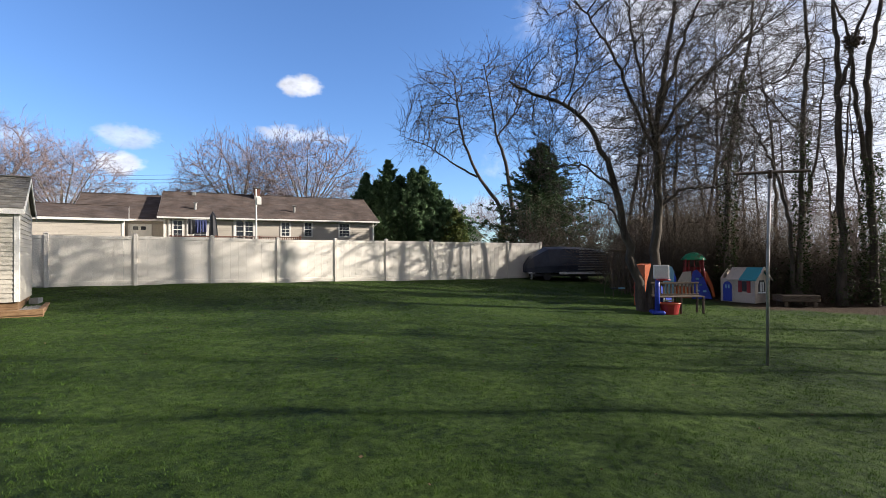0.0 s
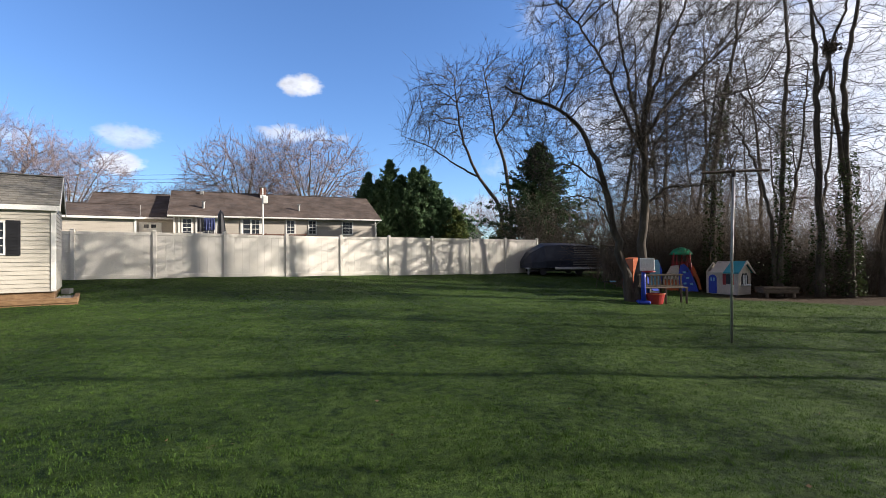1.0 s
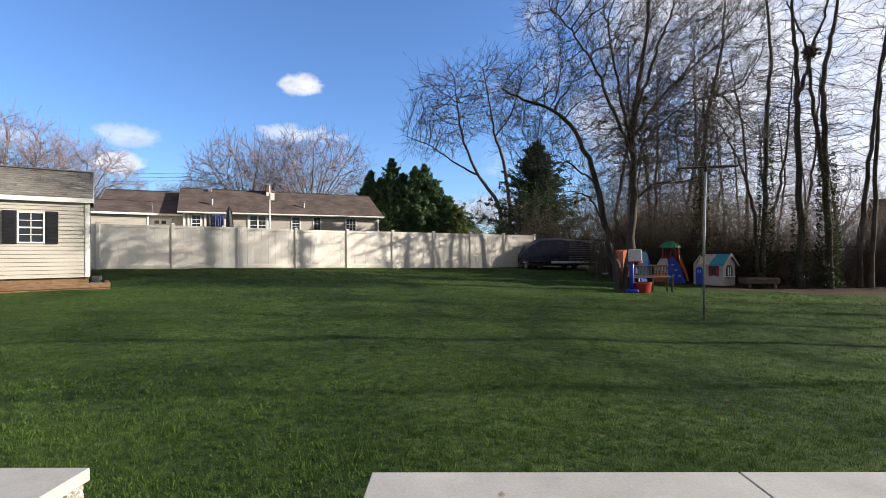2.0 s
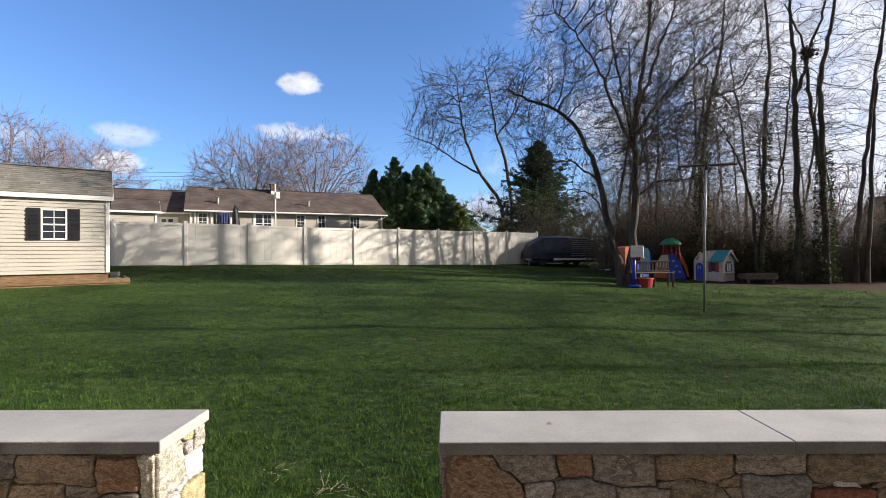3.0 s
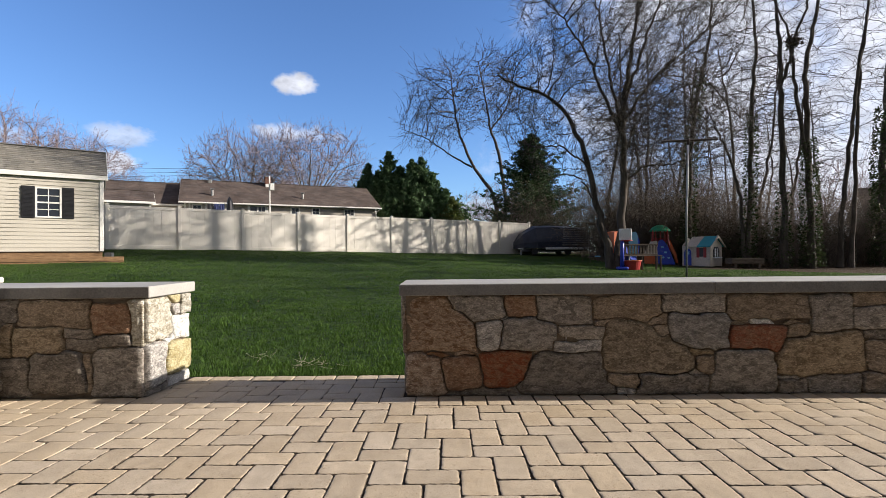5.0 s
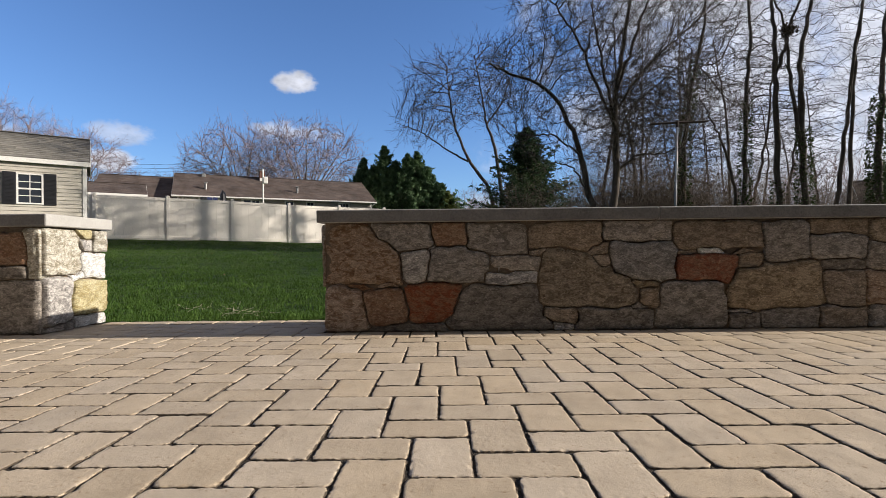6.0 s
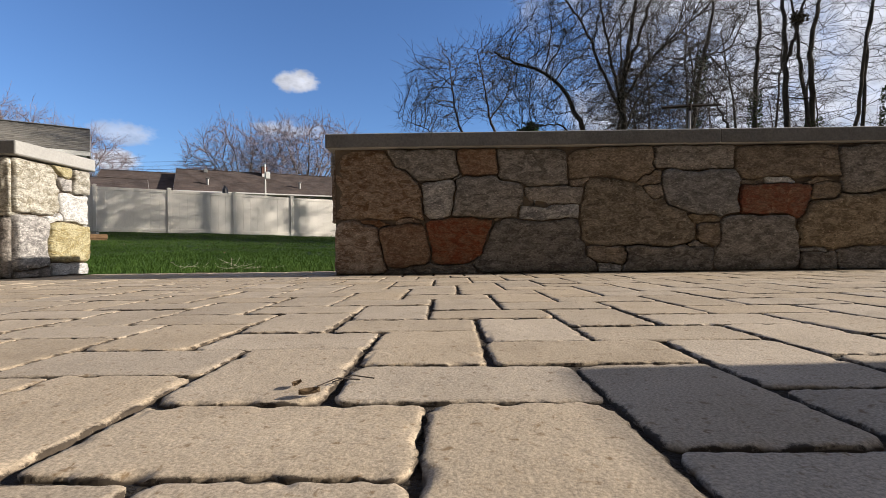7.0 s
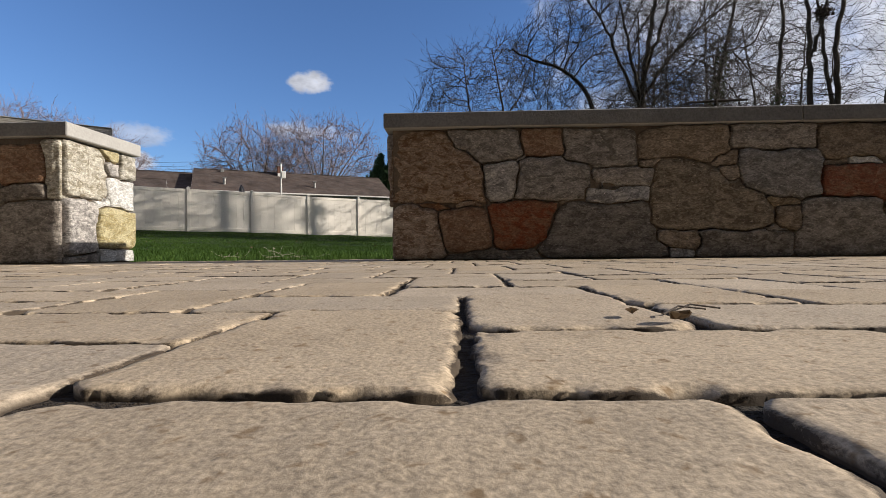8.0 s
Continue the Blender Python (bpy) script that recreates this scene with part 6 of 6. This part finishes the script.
def build_stalks():
    """Cut dry stalks lying on the grass by the opening, and dead leaves about the lawn."""
    rng = np.random.default_rng(77)
    for name, x, y, n, reach in (("dry_stalks", -0.62, 0.72, 16, 0.11), ("dry_stalks", -1.02, 0.95, 7, 0.08)):
        s = np.stack([x + rng.normal(0, reach * 0.5, n), y + rng.normal(0, 0.05, n), np.full(n, 0.016)], 1)
        a = rng.uniform(0, 2 * np.pi, n)
        w = np.stack([np.cos(a), 0.5 * np.sin(a), rng.normal(0.0, 0.04, n)], 1)
        pts, rad = grow(s, w, rng.uniform(0.5, 1.2, n) * reach, np.full(n, 0.0012), 5, 0.25, 0.0, rng)
        got = [tube_arrays(pts, rad, 3)]
        s2, w2, l2, r2 = spawn(pts, rad, 3, 0.3, 0.7, 0.2, rng, 0.8, 0.0011)
        p2, q2 = grow(s2, w2, l2, r2, 3, 0.25, 0.0, rng)
        got.append(tube_arrays(p2, q2, 3))
        tagged(new(name, array_mesh(name, *join_arrays(got), STRAW, True)), "pale dry cut stalks lying on the grass", "dry stalks", kind="stuff")
    x, y = rng.uniform(-8, 9, 90), rng.uniform(2, 16, 90)
    c = np.stack([x, y, rise(x, y) + 0.045], 1)
    tagged(new("fallen_leaves", array_mesh("fallen_leaves", *leaf_cloud(c, 0.024, rng, 1, 0.01, 0.3), DEADLEAF)), "scattered brown leaves on the lawn", "fallen leaves", kind="stuff")


build_stalks()


def build_debris():
    """A curled dead leaf and a few bits of twig on the paving."""
    rng = random.Random(6)
    for x, y, turn, size in ((0.387, -1.612, 30, 0.007), (0.372, -1.590, 75, 0.005)):
        leaf = Shape()
        for i in range(5):
            for j in range(3):
                u, v = i / 4 - 0.5, j - 1
                leaf.v.append((u * 2 * size, v * size * 0.7 * (1 - (2 * u) ** 2), 0.0025 + size * (0.45 * abs(v) + 0.5 * u * u)))
        leaf.f = [(i * 3 + j, (i + 1) * 3 + j, (i + 1) * 3 + j + 1, i * 3 + j + 1) for i in range(4) for j in range(2)]
        p = thing("dead_leaf", pose(x, y, 0, 0, 0, turn), "small curled brown dead leaf lying on the pavers", "dead leaf")
        part("blade", leaf, DEADLEAF, p)
    for x, y, turn in ((0.409, -1.579, 15), (0.400, -1.586, 28)):
        t = thing("twig", pose(x, y, 0.0025, 0, 0, turn), "thin dark bit of twig lying on the pavers", "twig")
        a = 0.010 + 0.006 * rng.random()
        part("stick", Shape().tube([(-a, 0, 0), (0, 0.003, 0.003), (a, -0.002, 0.001)], 0.0005, 5), TWIG, t)


build_debris()


def build_wires():
    """Overhead lines beyond the houses."""
    w = thing("overhead_wires", pose(0, 0, 0), "thin overhead wires strung beyond the houses", "wires")
    for z in (12.2, 12.7, 13.3):
        part("wire", Shape().tube([(-70, 66, z + 0.8), (-52, 68, z), (-34, 70, z + 0.4)], 0.02, 4), P_DARK, w)
    for z in (8.9, 9.4, 10.0):
        part("wire", Shape().tube([(20, 40, z - 0.6), (34, 37, z), (52, 34, z + 0.6)], 0.012, 4), P_WHITE, w)


build_wires()
# ---- patio paving ----
LONG, SHORT, LONG_UP, SHORT_UP, GAP = 0.1778, 0.1004, 0.1745, 0.1139, 0.0048


def paver_mesh(name, w, d, seed, nx, ny, mat, plain=False, crumbly=False):
    """A tumbled concrete paver: rounded worn rim, slightly uneven top, sides down into the joint."""
    hx, hy = (w - GAP) / 2, (d - GAP) / 2
    rim = 0.0036
    curve = [0.006 + 0.014 * random.Random(seed * 4 + q).random() for q in range(4)]
    us = np.concatenate([[-hx, -hx + rim * 0.35, -hx + rim], np.linspace(-hx + rim, hx - rim, nx)[1:-1], [hx - rim, hx - rim * 0.35, hx]])
    vs = np.concatenate([[-hy, -hy + rim * 0.35, -hy + rim], np.linspace(-hy + rim, hy - rim, ny)[1:-1], [hy - rim, hy - rim * 0.35, hy]])
    if plain:
        us, vs = np.concatenate([[-hx], np.linspace(-hx + rim, hx - rim, nx), [hx]]), np.concatenate([[-hy], np.linspace(-hy + rim, hy - rim, ny), [hy]])
    verts = []
    for v in vs:
        for u0 in us:
            u = u0
            ex, ey = max(0.0, abs(u) - (hx - rim)) / rim, max(0.0, abs(v) - (hy - rim)) / rim
            e = min(1.0, math.hypot(ex, ey))
            n1 = noise.noise(Vector((u * 30, v * 30, seed * 7.3)))
            chip = max(0.0, noise.noise(Vector((u * 70, v * 70, seed * 1.7))) - 0.1)
            n2 = noise.noise(Vector((u * 120, v * 120, seed * 3.1)))
            z = (-0.0004 if plain else -0.0011) * e ** 1.8 + (0.0004 if crumbly else 0.0009) * n1 + (0.0002 if crumbly else 0.0005) * n2 - 0.004 * chip * e
            R = curve[(u > 0) + 2 * (v > 0)]
            a, b = abs(u) - (hx - R), abs(v) - (hy - R)
            if a > 0 and b > 0:  # worn round corners
                q = max(a, b) / math.hypot(a, b)
                u, v_in = math.copysign(hx - R + a * q, u), math.copysign(hy - R + b * q, v)
            else:
                v_in = v
            w1 = 0.0042 * noise.noise(Vector((u * 55, v * 55, seed + 9.0))) * e * (0.8 if crumbly else 1.0)
            if crumbly:  # broken rim and a pitted, grainy top
                inner = max(0.0, 1 - min(hx - abs(u), hy - abs(v_in)) / 0.010)
                w1 += (0.0014 * noise.noise(Vector((u * 105, v * 131, seed + 4.0))) + 0.0008 * noise.noise(Vector((u * 330, v * 290, seed + 6.0)))) * e
                z += 0.00022 * noise.noise(Vector((u * 260, v * 260, seed * 2.3))) - 0.008 * max(0.0, noise.noise(Vector((u * 46, v * 61, seed * 5.1))) - 0.16) * inner ** 1.5
            verts.append((u + w1, v_in + w1 * 0.8, z))
    nu, nv = len(us), len(vs)
    faces = [(j * nu + i, j * nu + i + 1, (j + 1) * nu + i + 1, (j + 1) * nu + i) for j in range(nv - 1) for i in range(nu - 1)]
    loop = [i for i in range(nu)] + [j * nu + nu - 1 for j in range(1, nv)] + [(nv - 1) * nu + i for i in range(nu - 2, -1, -1)] + [j * nu for j in range(nv - 2, 0, -1)]
    base = len(verts)
    verts += [(verts[i][0] * 0.995, verts[i][1] * 0.995, -0.05) for i in loop]
    n = len(loop)
    faces += [(loop[k], base + k, base + (k + 1) % n, loop[(k + 1) % n]) for k in range(n)]
    return np.array(verts), faces


def lay_patio():
    patio = thing("patio", pose(0, 0, 0), "tan tumbled concrete pavers in a herringbone with dark sandy joints", "patio", kind="structure")
    part("bed", box((-7, -6.2, -0.07), (8.75, EDGE - 0.004, -0.0038)), JOINT, patio, "dark joint sand")
    rng = random.Random(12)
    spots = []
    for k in range(-90, 91):
        for j in range(-60, 61):
            x, y = 0.5632 + k * SHORT_UP + j * LONG, -1.1471 + k * SHORT - j * LONG_UP
            spots.append((x + LONG / 2, y + SHORT / 2, 0))
            spots.append((x + LONG + SHORT_UP / 2, y + SHORT - LONG_UP / 2, 1))
    places = []
    for x, y, up in spots:
        hy = LONG_UP / 2 if up else SHORT / 2
        top = 0.362 if -1.36 < x < 0.10 else -0.118
        if not (-6.9 < x < 8.6 and -4.75 < y):
            continue
        if y + hy <= top:
            places.append((x, y, up, 1.0))
        elif top - (y - hy) > 0.02:  # cut to fit the border
            cut = top - (y - hy)
            places.append((x, y - hy + cut / 2, up, cut / (2 * hy)))
    x = -7.0
    while x < 8.6:  # soldier course along the foot of the walls and across the opening
        if x + 0.1 < -1.27 or x > 0.02:
            places.append((x + 0.056, -0.037, 2, 1.0))
        x += 0.116
    x = -1.255
    while x < 0.02:
        places.append((x + 0.06, 0.418, 3, 1.0))
        x += 0.121
    near = [p for p in places if -1.35 < p[0] < 2.5 and -1.85 < p[1] < 0.47]
    near.sort(key=lambda p: (p[0] - 0.35) ** 2 * 0.7 + (p[1] + 1.45) ** 2)
    chosen = set(near[:300])
    fine = []
    for i in range(10):
        v, f = paver_mesh("paver", *((LONG, SHORT) if i < 5 else (LONG_UP, SHORT_UP)), i + 1, 26, 15, PAVER)
        s = Shape()
        s.v, s.f = [tuple(p) for p in v], f
        fine.append(s.mesh("paver", PAVER, True))
    worn = []
    for i in range(8):
        v, f = paver_mesh("paver", *((LONG, SHORT) if i < 4 else (LONG_UP, SHORT_UP)), i + 41, 84, 52, PAVER, crumbly=True)
        s = Shape()
        s.v, s.f = [tuple(p) for p in v], f
        worn.append(s.mesh("paver", PAVER, True))
    coarse = [paver_mesh("paver", *((LONG, SHORT) if i < 3 else (LONG_UP, SHORT_UP)), 20 + i, 6, 4, PAVER_REST, True) for i in range(6)]
    rest_v, rest_f, n = [], [], 0
    for p in places:
        x, y, up, share = p
        tilt = (rng.gauss(0, 0.18), rng.gauss(0, 0.18), rng.gauss(0, 0.7))
        dz = rng.gauss(0, 0.0004)
        turn = 90 if up in (1, 2) else 0
        m = pose(x + rng.gauss(0, 0.0008), y + rng.gauss(0, 0.0008), dz, tilt[0], tilt[1], turn + tilt[2] + (180 if rng.random() < 0.5 else 0))
        if share < 1.0:
            m = m @ (Matrix.Diagonal((share, 1, 1, 1)) if up else Matrix.Diagonal((1, share, 1, 1)))
        if up == 2:
            m = m @ Matrix.Diagonal((0.92, 1.0, 1, 1))
        if up == 3:
            m = m @ Matrix.Diagonal((0.66, 0.98, 1, 1))
        if p in chosen and abs(x - 0.3) < 0.62 and -1.86 < y < -1.15 and share == 1.0:
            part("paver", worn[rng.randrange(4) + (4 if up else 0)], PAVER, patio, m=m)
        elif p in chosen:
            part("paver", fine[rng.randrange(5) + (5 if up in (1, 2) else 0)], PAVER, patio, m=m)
        else:
            v, f = coarse[rng.randrange(3) + (3 if up in (1, 2) else 0)]
            M3 = np.array(m.to_3x3())
            rest_v.append(v @ M3.T + np.array(m.translation))
            rest_f += [tuple(i + n for i in q) for q in f]
            n += len(v)
    me = array_mesh("pavers", np.concatenate(rest_v), np.array(rest_f), PAVER_REST, False)
    tagged(part("pavers", me, PAVER_REST, patio), kind="stuff")


lay_patio()


# ---- grass blades on the nearer lawn ----
def sow_grass():
    """Blades in tufts, thick and tall in places and thin in others, over a short even sward."""
    rng = np.random.default_rng(8)

    def spread(n, deep, power):
        y = EDGE + 0.01 + deep * rng.random(n) ** power
        half = np.clip(1.3 + 0.98 * (y + 2.0), 5.6, 17.0)
        return 0.2 + half * rng.uniform(-1, 1, n), y

    x, y = spread(420000, 26.0, 2.1)
    patch = 0.7 * np.sin(x * 7.3 + 2.0 * np.sin(y * 5.1)) * np.sin(y * 6.7 + 1.7 * np.sin(x * 4.3)) + 0.6 * np.sin(x * 2.1 + 1.3 * np.sin(y * 1.7)) * np.sin(y * 2.6)
    keep = rng.random(len(x)) < 0.75 + 0.35 * patch
    x, y, patch = x[keep], y[keep], patch[keep]
    h = np.maximum(0.013 + 0.014 * rng.random(len(x)) + 0.007 * patch, 0.009)
    # tufts
    tx, ty = spread(22000, 26.0, 1.8)
    far = 1 + 0.09 * ty
    size = (0.018 + 0.020 * rng.random(len(tx))) * far
    tall = (0.020 + 0.036 * rng.random(len(tx)) ** 1.6) * (1 + 0.02 * ty)
    each = 8
    a = rng.uniform(0, 2 * np.pi, (len(tx), each))
    q = np.sqrt(rng.random((len(tx), each))) * size[:, None]
    bx, by = (tx[:, None] + np.cos(a) * q * 1.5).ravel(), (ty[:, None] + np.sin(a) * q).ravel()
    bh = (tall[:, None] * rng.uniform(0.6, 1.15, (len(tx), each))).ravel()
    x, y, h = np.concatenate([x, bx]), np.concatenate([y, by]), np.concatenate([h, bh])
    inside = (x * 0.564 - y * 0.826 > -21.1) & ((x < 10.6) | (y + 0.25 * x < 21.5)) & (y > EDGE + 0.004)
    x, y, h = x[inside], y[inside], h[inside]
    n = len(x)
    near = np.clip((y - EDGE) / 1.5, 0, 1)
    z = rise(x, y) * near - 0.012 * (1 - near) + 0.02 * np.sin(x * 1.7 + y * 0.6) * np.sin(y * 1.1) * near - 0.004
    a = rng.uniform(0, 2 * np.pi, n)
    w = (0.0014 + 0.0012 * rng.random(n)) * (1 + 0.16 * y)
    lean = h * rng.uniform(0.1, 0.9, n)
    b = rng.uniform(0, 2 * np.pi, n)
    side = np.stack([np.cos(a) * w, np.sin(a) * w, np.zeros(n)], -1)
    foot = np.stack([x, y, z], -1)
    mid = foot + np.stack([np.cos(b) * lean * 0.35, np.sin(b) * lean * 0.35, h * 0.6], -1)
    tip = foot + np.stack([np.cos(b) * lean, np.sin(b) * lean, h], -1)
    verts = np.stack([foot - side, foot + side, mid + side * 0.7, mid - side * 0.7, tip], 1).reshape(-1, 3)
    i = np.arange(n) * 5
    bent = i[y < 4.5]
    faces = np.concatenate([np.stack([bent, bent + 1, bent + 2], -1), np.stack([bent, bent + 2, bent + 3], -1), np.stack([bent + 3, bent + 2, bent + 4], -1), np.stack([i, i + 1, i + 4], -1)[y >= 4.5]])
    tagged(new("grass", array_mesh("grass", verts, faces, BLADE)), "short tufted green grass blades of the lawn", "grass", kind="stuff")


sow_grass()
